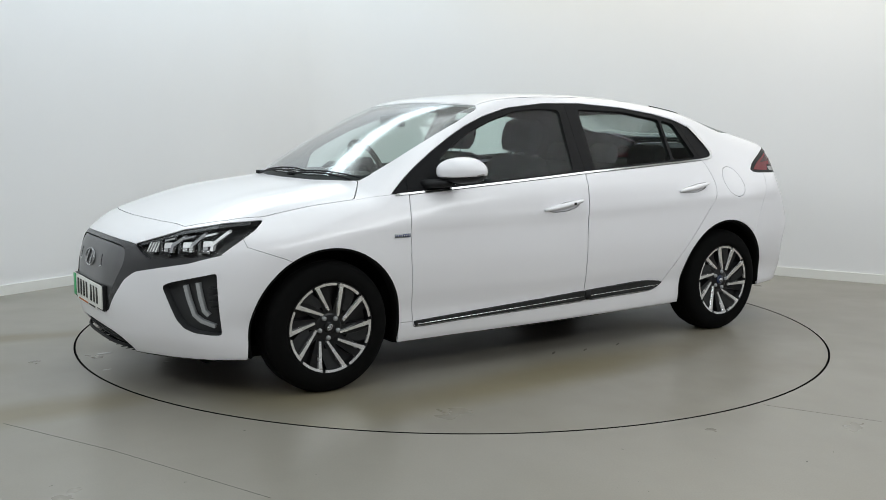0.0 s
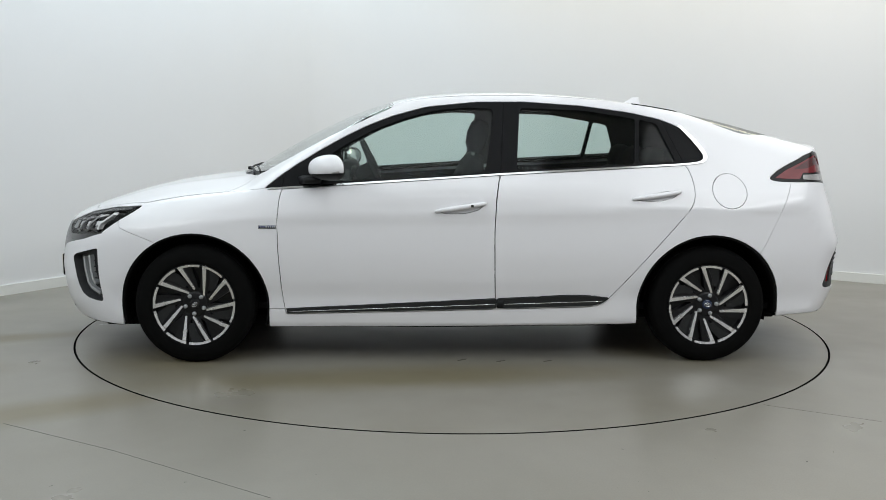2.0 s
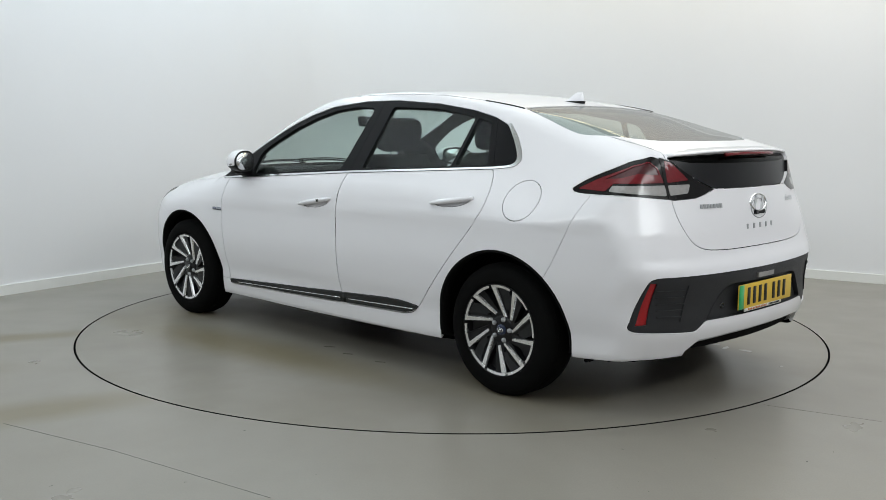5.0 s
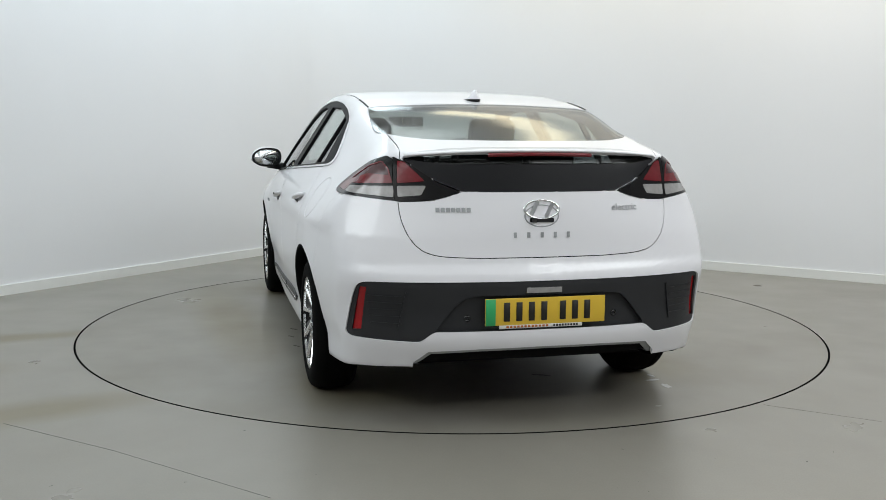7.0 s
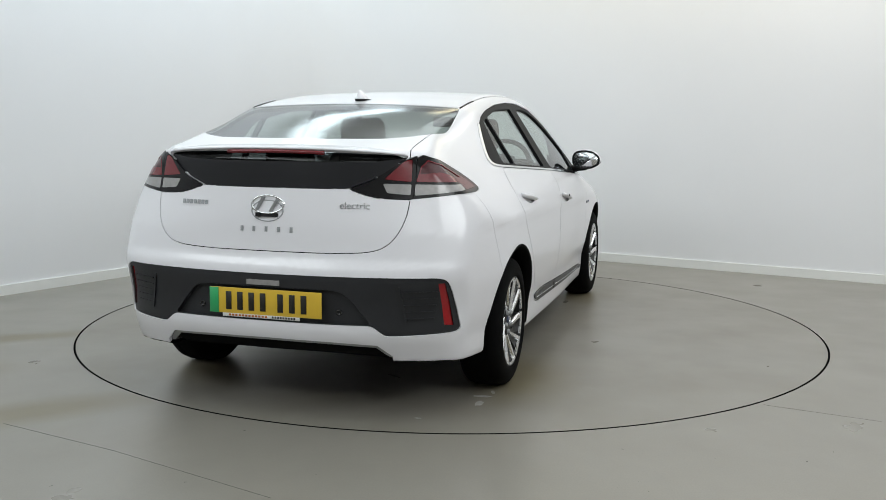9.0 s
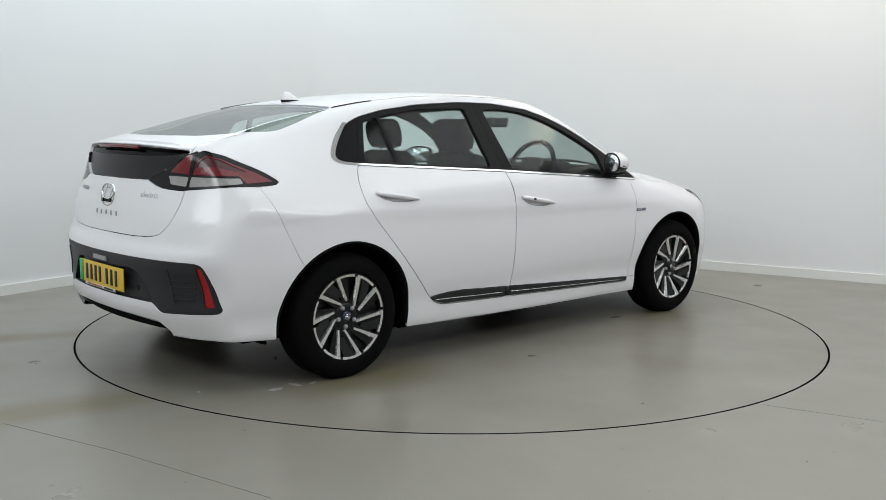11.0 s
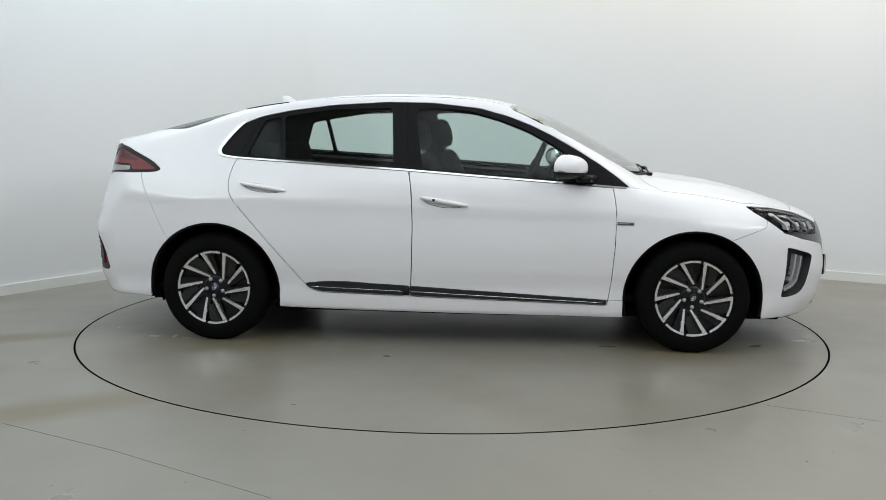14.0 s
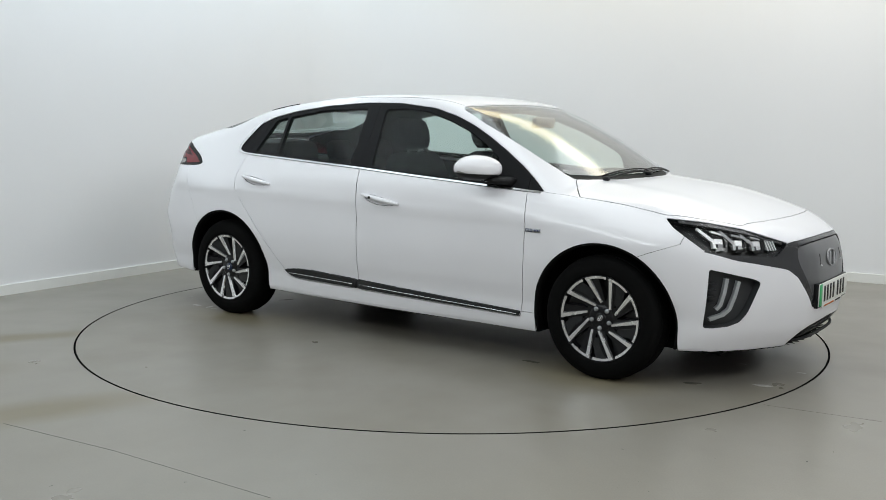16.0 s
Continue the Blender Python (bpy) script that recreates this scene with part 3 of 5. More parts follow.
carve("bumper_f", [(1.50, 0.613), (1.588, 0.650), (1.74, 0.705), (1.78, 0.86), (2.6, 0.86), (2.6, 0.05), (1.50, 0.05)], (Vector((1, 0, 0)), Vector((0, 0, 1)), lambda c, n: c.x > 1.5))
carve("wing", [(0.84, 0.945), (0.962, 0.917), (1.175, 0.8905), (1.40, 0.89), (1.80, 0.88), (1.80, 0.05), (1.5, 0.05), (1.2, 0.285), (0.84, 0.285)], SIDE)
carve("flap", disc_poly(-1.453, 0.915, 0.090, sx=1.05), SIDE)
LOW = [(x, float(BOTTOM(x)) + 0.010) for x in (2.5, 1.9, 1.5, 1.0, 0.5, 0.0, -0.5, -1.0, -1.4, -1.8, -2.1, -2.5)]
carve("under", LOW + [(-2.5, 0.0), (2.5, 0.0)], (Vector((1, 0, 0)), Vector((0, 0, 1)), lambda c, n: c.z < 0.33), ("body", "bumper_r", "bumper_f", "wing"))
carve("valance", [(-0.1, 0.328), (0.267, 0.322), (0.47, 0.312), (0.52, 0.27), (0.52, 0.10), (-0.1, 0.10)], REAR, ("diffuser",))
carve("recess", [(-0.1, 0.424), (-0.1, 0.566), (0.275, 0.566), (0.325, 0.560), (0.352, 0.548), (0.398, 0.500), (0.463, 0.420)], REAR, ("bumper_dark",), r=0.025)


def settle():
    """Lay the cut points back on the smooth form."""
    p = np.array([v.co[:] for v in skin.verts])
    for _ in range(2):
        n = body_normal(p)
        f = body_field(p[:, 0], p[:, 1], p[:, 2])
        p = p - n * np.clip(f, -0.004, 0.004)[:, None]
    for v, q in zip(skin.verts, p):
        if abs(v.co.y) < 1e-4:
            q[1] = 0
        v.co = q
    skin.normal_update()


settle()


def skin_mesh(zones, side, gap=0.0026, depth=0.016, sink=0.0, keep=None):
    """Points, faces and normals of one side of a panel: the skin of some zones, drawn in by a gap, with a folded rim."""
    ids = {ZONES[z] for z in zones}
    faces = [f for f in skin.faces if f[zone_layer] in ids and (keep is None or keep(f.calc_center_median()))]
    index, co = {}, []
    for f in faces:
        for v in f.verts:
            if v not in index:
                index[v] = len(co)
                co.append(v.co.copy())
    if not co:
        return [], [], []
    nor = [Vector(n) for n in body_normal(np.array([c[:] for c in co]))]
    count = {}
    for f in faces:
        for l in f.loops:
            count.setdefault(l.edge, []).append((l.vert, l.link_loop_next.vert))
    rim = [c[0] for e, c in count.items() if len(c) == 1 and not (abs(e.verts[0].co.y) < 1e-4 and abs(e.verts[1].co.y) < 1e-4)]
    push = {}
    for a, b in rim:
        d = (b.co - a.co)
        if d.length < 1e-7:
            continue
        d.normalize()
        for w in (a, b):
            push.setdefault(w, []).append(nor[index[w]].cross(d))
    for w, ds in push.items():
        m = sum(ds, Vector())
        if m.length > 1e-6:
            m.normalize()
            co[index[w]] += m * (gap / max(0.5, m.dot(ds[0])))
    co = [c - n * sink for c, n in zip(co, nor)]
    polys = [[index[v] for v in f.verts] for f in faces]
    normals = [[nor[i] for i in q] for q in polys]
    if depth:
        fold = {}
        for a, b in rim:
            q = []
            for w in (a, b):
                if w not in fold:
                    i = index[w]
                    fold[w] = (len(co), len(co) + 1)
                    co += [co[i].copy(), co[i] - nor[i] * depth]
            q = [fold[b][0], fold[a][0], fold[a][1], fold[b][1]]
            polys.append(q)
            n = (co[q[1]] - co[q[0]]).cross(co[q[2]] - co[q[0]])
            n = n.normalized() if n.length > 1e-9 else nor[index[a]]
            normals.append([n] * 4)
    if side < 0:
        co = [Vector((c.x, -c.y, c.z)) for c in co]
        polys = [q[::-1] for q in polys]
        normals = [[Vector((n.x, -n.y, n.z)) for n in q[::-1]] for q in normals]
    return co, polys, normals


def panel(name, zones, mat, parent, side=0, label="", **kw):
    """A body panel as one mesh: one side of the car (1 left, -1 right) or both halves joined (0)."""
    co, polys, normals = [], [], []
    for s in ((1, -1) if side == 0 else (side,)):
        c, p, n = skin_mesh(zones, s, **kw)
        off = len(co)
        co += c
        polys += [[i + off for i in q] for q in p]
        normals += n
    me = bpy.data.meshes.new(name)
    me.from_pydata(co, [], polys)
    me.materials.append(mat)
    for q in me.polygons:
        q.use_smooth = True
    me.normals_split_custom_set([n[:] for q in normals for n in q])
    me.validate()
    ob = new(name, me)
    ob.parent = parent
    if label:
        ob["label"] = label
    return ob


# ---------------------------------------------------------------- car: panels
def glass(name, tint, gloss=0.9, base=0.06, power=4.6, blur=0.03):
    m = bpy.data.materials.new(name)
    m.use_nodes = True
    nt = m.node_tree
    nt.nodes.clear()
    out = nt.nodes.new("ShaderNodeOutputMaterial")
    tr = nt.nodes.new("ShaderNodeBsdfTransparent")
    tr.inputs[0].default_value = (*tint, 1)
    gl = nt.nodes.new("ShaderNodeBsdfGlossy")
    gl.inputs["Roughness"].default_value = blur
    gl.inputs["Color"].default_value = (gloss, gloss, gloss, 1)
    lw = nt.nodes.new("ShaderNodeLayerWeight")
    lw.inputs["Blend"].default_value = 0.5
    steep = nt.nodes.new("ShaderNodeMath")
    steep.operation = "POWER"
    steep.inputs[1].default_value = power
    nt.links.new(lw.outputs["Facing"], steep.inputs[0])
    fr = nt.nodes.new("ShaderNodeMapRange")
    fr.inputs[3].default_value, fr.inputs[4].default_value = base, 0.95
    nt.links.new(steep.outputs[0], fr.inputs[0])
    mix = nt.nodes.new("ShaderNodeMixShader")
    nt.links.new(fr.outputs[0], mix.inputs[0])
    nt.links.new(tr.outputs[0], mix.inputs[1])
    nt.links.new(gl.outputs[0], mix.inputs[2])
    nt.links.new(mix.outputs[0], out.inputs[0])
    return m


M_GLASS = glass("tinted_window_glass", (0.76, 0.85, 0.82), 0.9, 0.022)
M_REARGLASS = glass("tinted_rear_glass", (0.55, 0.60, 0.58), 0.75, 0.075, 3.6, 0.10)
M_SCREEN = glass("windscreen_glass", (0.74, 0.82, 0.79), 0.95, 0.09, 3.2, 0.12)
M_LENS = glass("clear_lamp_lens", (0.95, 0.95, 0.95), 0.35, 0.02)
M_PRIVACY = glass("dark_tailgate_glass", (0.10, 0.11, 0.115), 0.35, 0.05)
M_CHROME = material("satin_chrome", (0.80, 0.81, 0.82), 0.14, metal=1.0)
M_RED = material("red_lamp_plastic", (0.145, 0.011, 0.016), 0.14, coat=0.15, vary=0.35, scale=45)
M_REDDIM = material("smoky_red_lamp_plastic", (0.060, 0.012, 0.015), 0.2, vary=0.4, scale=60)
M_CLEARLENS = material("frosted_lamp_plastic", (0.30, 0.29, 0.285), 0.15, coat=0.4, vary=0.25, scale=45)
M_SMOKE = material("smoked_lamp_plastic", (0.008, 0.0075, 0.008), 0.16, spec=0.28)
M_REFLECT = material("red_reflector", (0.36, 0.007, 0.011), 0.2, coat=0.3, vary=0.2, scale=90)
M_GRILLE = material("grey_satin_grille", (0.125, 0.125, 0.13), 0.32, metal=0.4, coat=0.2, vary=0.06, scale=20)
M_MASK = material("gunmetal_trim", (0.040, 0.040, 0.043), 0.26, metal=0.3, coat=0.3, vary=0.08)
M_BUMPER = material("charcoal_textured_plastic", (0.021, 0.0215, 0.024), 0.48, vary=0.12, spec=0.4, bump=0.25, bump_scale=700)
M_SILVER = material("silver_painted_plastic", (0.36, 0.37, 0.38), 0.35, metal=0.4)
M_STRIP = material("dark_sill_strip", (0.016, 0.017, 0.018), 0.4, coat=0.1, spec=0.35)
M_SEAT = material("black_seat_cloth", (0.010, 0.0105, 0.012), 0.9, vary=0.25, scale=40, spec=0.05)
M_DASH = material("dark_dashboard_plastic", (0.014, 0.0145, 0.016), 0.7, vary=0.2, spec=0.2)
M_LINING = material("grey_headlining", (0.035, 0.035, 0.034), 0.9, vary=0.08, spec=0.1)
M_PILLAR = material("grey_pillar_trim", (0.018, 0.018, 0.018), 0.85, spec=0.12)
M_TRIMFRAME = material("black_window_frame", (0.008, 0.008, 0.009), 0.5, vary=0.15, spec=0.1)
M_BLACKRIM = material("gloss_black_alloy", (0.007, 0.007, 0.008), 0.3, spec=0.25, coat=0.12)
M_CAPBLUE = material("dark_blue_cap", (0.010, 0.020, 0.055), 0.2, coat=0.6)
M_YELLOW = material("yellow_plate", (0.70, 0.46, 0.045), 0.35, vary=0.04)
M_WHITEPL = material("white_plate", (0.74, 0.74, 0.70), 0.35, vary=0.04)
M_GREEN = material("green_plate_band", (0.035, 0.38, 0.13), 0.35)
M_INK = material("black_ink", (0.015, 0.013, 0.010), 0.5)
M_ORANGE = material("orange_ink", (0.45, 0.13, 0.03), 0.5)
M_BADGEBLUE = material("blue_badge", (0.03, 0.04, 0.12), 0.3, coat=0.5)
M_LED = material("lamp_reflector", (0.75, 0.76, 0.78), 0.16, metal=0.9)
M_FOGRECESS = material("grey_fog_surround", (0.036, 0.037, 0.039), 0.5, vary=0.1, bump=0.15, bump_scale=500)
M_LAMPBASE = material("grey_lamp_housing", (0.020, 0.0205, 0.022), 0.3, coat=0.3, vary=0.15)
M_GUIDE = material("grey_light_guide", (0.22, 0.22, 0.23), 0.25, coat=0.4)
M_BRIGHT = material("bright_lamp_reflector", (0.72, 0.72, 0.73), 0.22, metal=0.25, vary=0.1, scale=80)
M_FOGLED = material("frosted_light_guide", (0.34, 0.35, 0.36), 0.25, coat=0.6, vary=0.15, scale=120)

car = tagged(new("car"), "white five-door electric hatchback with black trim standing on a turntable", "car")
panel("body", ["body", "flap"], M_PAINT, car, side=-1, gap=0.0012)
panel("body", ["body"], M_PAINT, car, side=1, gap=0.0012)
flap = panel("charging_flap", ["flap"], M_PAINT, car, side=1, label="round white charging flap")
panel("roof", ["roof"], M_PAINT, car, gap=0.004)
panel("bonnet", ["bonnet"], M_PAINT, car, gap=0.0045)
panel("cowl", ["cowl"], M_BLACK, car, sink=0.010, gap=0.0)
panel("windscreen", ["windscreen"], M_SCREEN, car, sink=0.002, gap=0.001, depth=0.005)
hatch = panel("tailgate", ["hatch"], M_PAINT, car, gap=0.003)
panel("rear_window", ["rear_glass"], M_REARGLASS, hatch, sink=0.002, gap=0.001, depth=0.005)
panel("tailgate_window", ["rearpanel"], M_PRIVACY, hatch, sink=0.016, gap=0.001, depth=0.004)
panel("tailgate_panel", ["rearpanel_low"], M_SATINBLACK, hatch, sink=0.014, gap=0.0, depth=0.01, label="gloss black panel between the tail lamps")
bumper_r = panel("rear_bumper", ["bumper_r"], M_PAINT, car, gap=0.0007)
panel("bumper_insert", ["bumper_dark"], M_BUMPER, bumper_r, sink=0.006, gap=0.0, label="charcoal textured plastic insert")
panel("plate_recess", ["recess"], M_BUMPER, bumper_r, sink=0.026, gap=0.0, depth=-0.022)
panel("valance", ["valance"], M_DARK, bumper_r, sink=0.03, gap=0.0, depth=0.0)
panel("diffuser", ["diffuser"], M_SILVER, bumper_r, sink=0.018, gap=0.0, depth=0.02)
bumper_f = panel("front_bumper", ["bumper_f"], M_PAINT, car, gap=0.0008)
grille = panel("grille", ["grille"], M_GRILLE, bumper_f, sink=0.010, gap=0.004, label="closed grey satin grille panel")
panel("grille_surround", ["mask"], M_MASK, bumper_f, sink=0.003, gap=0.0)
panel("air_intake", ["intake"], M_BLACK, bumper_f, sink=0.03, gap=0.0, depth=0.0)
panel("underbody", ["under"], M_DARK, car, gap=0.0, depth=0.0)

doors = {}
for s in (1, -1):
    panel("front_wing", ["wing"], M_PAINT, car, side=s, gap=0.0014)
    panel("window_border", ["chrome"], M_CHROME, car, side=s, sink=-0.004, gap=0.0, depth=0.010, label="thin chrome window border")
    panel("mirror_sail", ["sail"], M_TRIMFRAME, car, side=s, sink=0.003, gap=0.001)
    panel("pillar_cover", ["cpil"], M_TRIMFRAME, car, side=s, sink=0.003, gap=0.001)
    fd = doors["f", s] = panel("front_door", ["door_f"], M_PAINT, car, side=s)
    rd = doors["r", s] = panel("rear_door", ["door_r"], M_PAINT, car, side=s)
    panel("handle_cup", ["cup_f"], M_PAINT, fd, side=s, sink=0.010, gap=0.0, depth=-0.010)
    panel("handle_cup", ["cup_r"], M_PAINT, rd, side=s, sink=0.010, gap=0.0, depth=-0.010)
    panel("window_frame", ["frame_f"], M_TRIMFRAME, fd, side=s, sink=0.003, gap=0.001)
    panel("window_frame", ["frame_r"], M_TRIMFRAME, rd, side=s, sink=0.003, gap=0.001)
    panel("door_window", ["pane_f"], M_GLASS, fd, side=s, sink=0.012, gap=-0.003, depth=0.004)
    panel("door_window", ["pane_r"], M_GLASS, rd, side=s, sink=0.012, gap=-0.003, depth=0.004)
    panel("quarter_window", ["pane_q"], M_GLASS, rd, side=s, sink=0.012, gap=-0.003, depth=0.004)
    panel("sill_strip", ["strip_f"], M_STRIP, fd, side=s, sink=-0.009, gap=0.0, depth=0.02, label="dark protective strip with a chrome line")
    panel("sill_strip", ["strip_r"], M_STRIP, rd, side=s, sink=-0.009, gap=0.0, depth=0.02, label="dark protective strip with a chrome line")
    # lamps
    head = panel("headlamp", ["lamp"], M_LAMPBASE, car, side=s, sink=0.040, gap=0.0, depth=-0.036, label="slim headlamp with four clear chevron reflectors")
    panel("lens", ["lamp"], M_LENS, head, side=s, sink=0.0, gap=0.001, depth=0.004)
    panel("fog_recess", ["fog"], M_FOGRECESS, bumper_f, side=s, sink=0.045, gap=0.0, depth=-0.045)
    outer = panel("tail_lamp", ["tail_out"], M_SMOKE, car, side=s, sink=0.0, gap=0.0012, label="red and clear tail lamp with dark edge")
    panel("red_lens", ["tail_red"], M_RED, outer, side=s, sink=0.0, gap=0.0)
    panel("dim_lens", ["tail_dim"], M_REDDIM, outer, side=s, sink=0.003, gap=0.0)
    panel("clear_lens", ["tail_clear"], M_CLEARLENS, outer, side=s, sink=0.0, gap=0.0)
    inner = panel("tailgate_lamp", ["tail_in"], M_SMOKE, hatch, side=s, sink=0.0, gap=0.0012)
    panel("red_lens", ["tail_red_in"], M_RED, outer, side=s, sink=0.0, gap=0.0)
    panel("clear_lens", ["tail_clear_in"], M_CLEARLENS, outer, side=s, sink=0.0, gap=0.0)
    panel("reflector", ["reflector"], M_REFLECT, bumper_r, side=s, sink=0.014, gap=0.0)

# lining inside the shell: door cards, pillars and roof
panel("roof_lining", ["roof"], M_LINING, car, sink=0.030, gap=0.0, depth=0.0)
panel("interior_trim", ["body", "flap", "frame_f", "frame_r", "cpil", "chrome"], M_PILLAR, car, sink=0.028, gap=0.0, depth=-0.016, keep=lambda c: c.z > 0.9 and -2.0 < c.x < 1.1)
panel("door_trim", ["door_f", "door_r", "body", "flap", "wing", "hatch", "bumper_r", "strip_f", "strip_r"], M_DASH, car, sink=0.06, gap=0.0, depth=0.0, keep=lambda c: c.z < 1.10 and -2.15 < c.x < 1.0)


# ---------------------------------------------------------------- car: solids
def box_bm(cx, cy, cz, sx, sy, sz, bevel=0.0, seg=2, turn=None):
    bm = bmesh.new()
    bmesh.ops.create_cube(bm, size=1.0)
    bmesh.ops.scale(bm, verts=bm.verts, vec=(sx, sy, sz))
    if bevel:
        bmesh.ops.bevel(bm, geom=bm.edges[:], offset=bevel, segments=seg, affect="EDGES", profile=0.6)
    if turn is not None:
        bmesh.ops.transform(bm, matrix=turn, verts=bm.verts)
    bmesh.ops.translate(bm, verts=bm.verts, vec=(cx, cy, cz))
    return bm


def join(*bms):
    out = bmesh.new()
    for b in bms:
        me = bpy.data.meshes.new("tmp")
        b.to_mesh(me)
        b.free()
        out.from_mesh(me)
        bpy.data.meshes.remove(me)
    return out


def loft(rings, cap=True):
    """A skin over rings of equal point counts."""
    bm = bmesh.new()
    vs = [[bm.verts.new(p) for p in r] for r in rings]
    n = len(vs[0])
    for a, b in zip(vs, vs[1:]):
        for i in range(n):
            bm.faces.new((a[i], a[(i + 1) % n], b[(i + 1) % n], b[i]))
    if cap:
        bm.faces.new(vs[0][::-1])
        bm.faces.new(vs[-1])
    bmesh.ops.recalc_face_normals(bm, faces=bm.faces)
    return bm


def revolve(profile, seg=64):
    """Turn an open profile of (radius, y) about the y axis."""
    bm = bmesh.new()
    rings = []
    for i in range(seg):
        a = 2 * math.pi * i / seg
        rings.append([bm.verts.new((r * math.cos(a), y, r * math.sin(a))) for r, y in profile])
    for i in range(seg):
        a, b = rings[i], rings[(i + 1) % seg]
        for j in range(len(profile) - 1):
            bm.faces.new((a[j], a[j + 1], b[j + 1], b[j]))
    bmesh.ops.recalc_face_normals(bm, faces=bm.faces)
    return bm


def tube(points, r, n=8):
    rings = []
    pts = [Vector(p) for p in points]
    for i, p in enumerate(pts):
        d = (pts[min(i + 1, len(pts) - 1)] - pts[max(i - 1, 0)]).normalized()
        a = d.orthogonal().normalized() if abs(d.z) > 0.9 else d.cross(Vector((0, 0, 1))).normalized()
        b = d.cross(a)
        rings.append([p + a * r * math.cos(2 * math.pi * k / n) + b * r * math.sin(2 * math.pi * k / n) for k in range(n)])
    return loft(rings)


class Table:
    """The form's surface looked up between the points of a regular grid."""

    def __init__(self, a, b, step, origin, way, axis, far):
        self.a0, self.b0, self.step = a[0], b[0], step
        ga, gb = np.arange(a[0], a[1], step), np.arange(b[0], b[1], step)
        aa, bb = np.meshgrid(ga, gb, indexing="ij")
        o = np.array([origin(p, q) for p, q in zip(aa.ravel(), bb.ravel())])
        hit = surface_hit(o, np.tile(np.array([way], float), (len(o), 1)), far=far, steps=26)
        self.v = (hit @ np.array(axis, float)).reshape(aa.shape)

    def at(self, a, b):
        i, j = (a - self.a0) / self.step, (b - self.b0) / self.step
        i = min(max(i, 0), self.v.shape[0] - 1.001)
        j = min(max(j, 0), self.v.shape[1] - 1.001)
        k, l = int(i), int(j)
        u, w = i - k, j - l
        v = self.v
        return float((1 - u) * ((1 - w) * v[k, l] + w * v[k, l + 1]) + u * ((1 - w) * v[k + 1, l] + w * v[k + 1, l + 1]))


SIDE_T = Table((-1.4, 1.2), (0.20, 1.0), 0.01, lambda x, z: (x, 0.0, z), (0, 1, 0), (0, 1, 0), 1.3)
FRONT_T = Table((-0.72, 0.73), (0.16, 0.72), 0.008, lambda y, z: (1.2, y, z), (1, 0, 0), (1, 0, 0), 1.4)
REAR_T = Table((-0.80, 0.81), (0.20, 1.18), 0.008, lambda y, z: (-1.2, y, z), (-1, 0, 0), (1, 0, 0), 1.4)
TOP_T = Table((-1.3, 1.3), (-0.7, 0.71), 0.01, lambda x, y: (x, y, 0.6), (0, 0, 1), (0, 0, 1), 1.2)


def on_side(x, z, s=1, out=0.0):
    return Vector((x, s * (SIDE_T.at(x, z) + out), z))


def on_end(y, z, way, out=0.0):
    return Vector(((FRONT_T if way > 0 else REAR_T).at(y, z) + way * out, y, z))


def on_top(x, y, out=0.0):
    return Vector((x, y, TOP_T.at(x, y) + out))


def sheet_on(point, us, vs, thick):
    """A small plate that follows the body: point(u, v, out) over a grid, with thickness."""
    bm = bmesh.new()
    top = [[bm.verts.new(point(u, v, thick)) for v in vs] for u in us]
    low = [[bm.verts.new(point(u, v, -0.002)) for v in vs] for u in us]
    nu, nv = len(us), len(vs)
    for i in range(nu - 1):
        for j in range(nv - 1):
            bm.faces.new((top[i][j], top[i + 1][j], top[i + 1][j + 1], top[i][j + 1]))
    edge = [(i, 0) for i in range(nu)] + [(nu - 1, j) for j in range(1, nv)] + [(i, nv - 1) for i in range(nu - 2, -1, -1)] + [(0, j) for j in range(nv - 2, 0, -1)]
    for k in range(len(edge)):
        (a, b), (c, d) = edge[k], edge[(k + 1) % len(edge)]
        bm.faces.new((top[a][b], low[a][b], low[c][d], top[c][d]))
    bmesh.ops.recalc_face_normals(bm, faces=bm.faces)
    return bm


# chrome line along the sill strips
for s in (1, -1):
    for key, x0, x1, z0, z1 in (("f", 0.865, -0.215, 0.270, 0.313), ("r", -0.262, -0.785, 0.313, 0.330)):
        pts = [on_side(x0 + (x1 - x0) * i / 12, z0 + (z1 - z0) * i / 12, s, 0.010) for i in range(13)]
        part("strip_line", tube(pts, 0.0022, 6), M_CHROME, doors[key, s])
    part("strip_end", sheet_on(lambda u, v, o: on_side(u, v, s, 0.008 + o), [-0.226, -0.25, -0.262], [0.294, 0.315, 0.338], 0.003), M_BLACK, doors["r", s])

# door handles: a tapered bar over a shallow pointed cup
for s in (1, -1):
    for key, xa, xb, za, zb in (("r", -1.185, -0.925, 0.912, 0.874), ("f", -0.160, 0.105, 0.848, 0.806)):
        rings = []
        n = 14
        for i in range(n + 1):
            u = i / n
            x, z = xa + (xb - xa) * u, za + (zb - za) * u
            fat = math.sin(math.pi * min(1, 0.12 + u * 0.80)) ** 0.6
            h, d = 0.003 + 0.0108 * fat, 0.004 + 0.016 * fat
            c = on_side(x, z, s, 0.012 * fat)
            rings.append([c + Vector((0, s * d * math.cos(k * math.pi / 6), h * math.sin(k * math.pi / 6))) for k in range(12)])
        handle = part("door_handle", loft(rings), M_PAINT, doors[key, s], "white pull handle")
        if key == "f":
            c = on_side(-0.085, 0.836, s, 0.034)
            part("touch_button", box_bm(c.x, c.y, c.z, 0.014, 0.006, 0.013, 0.002), M_INK, doors[key, s], "small black square button")

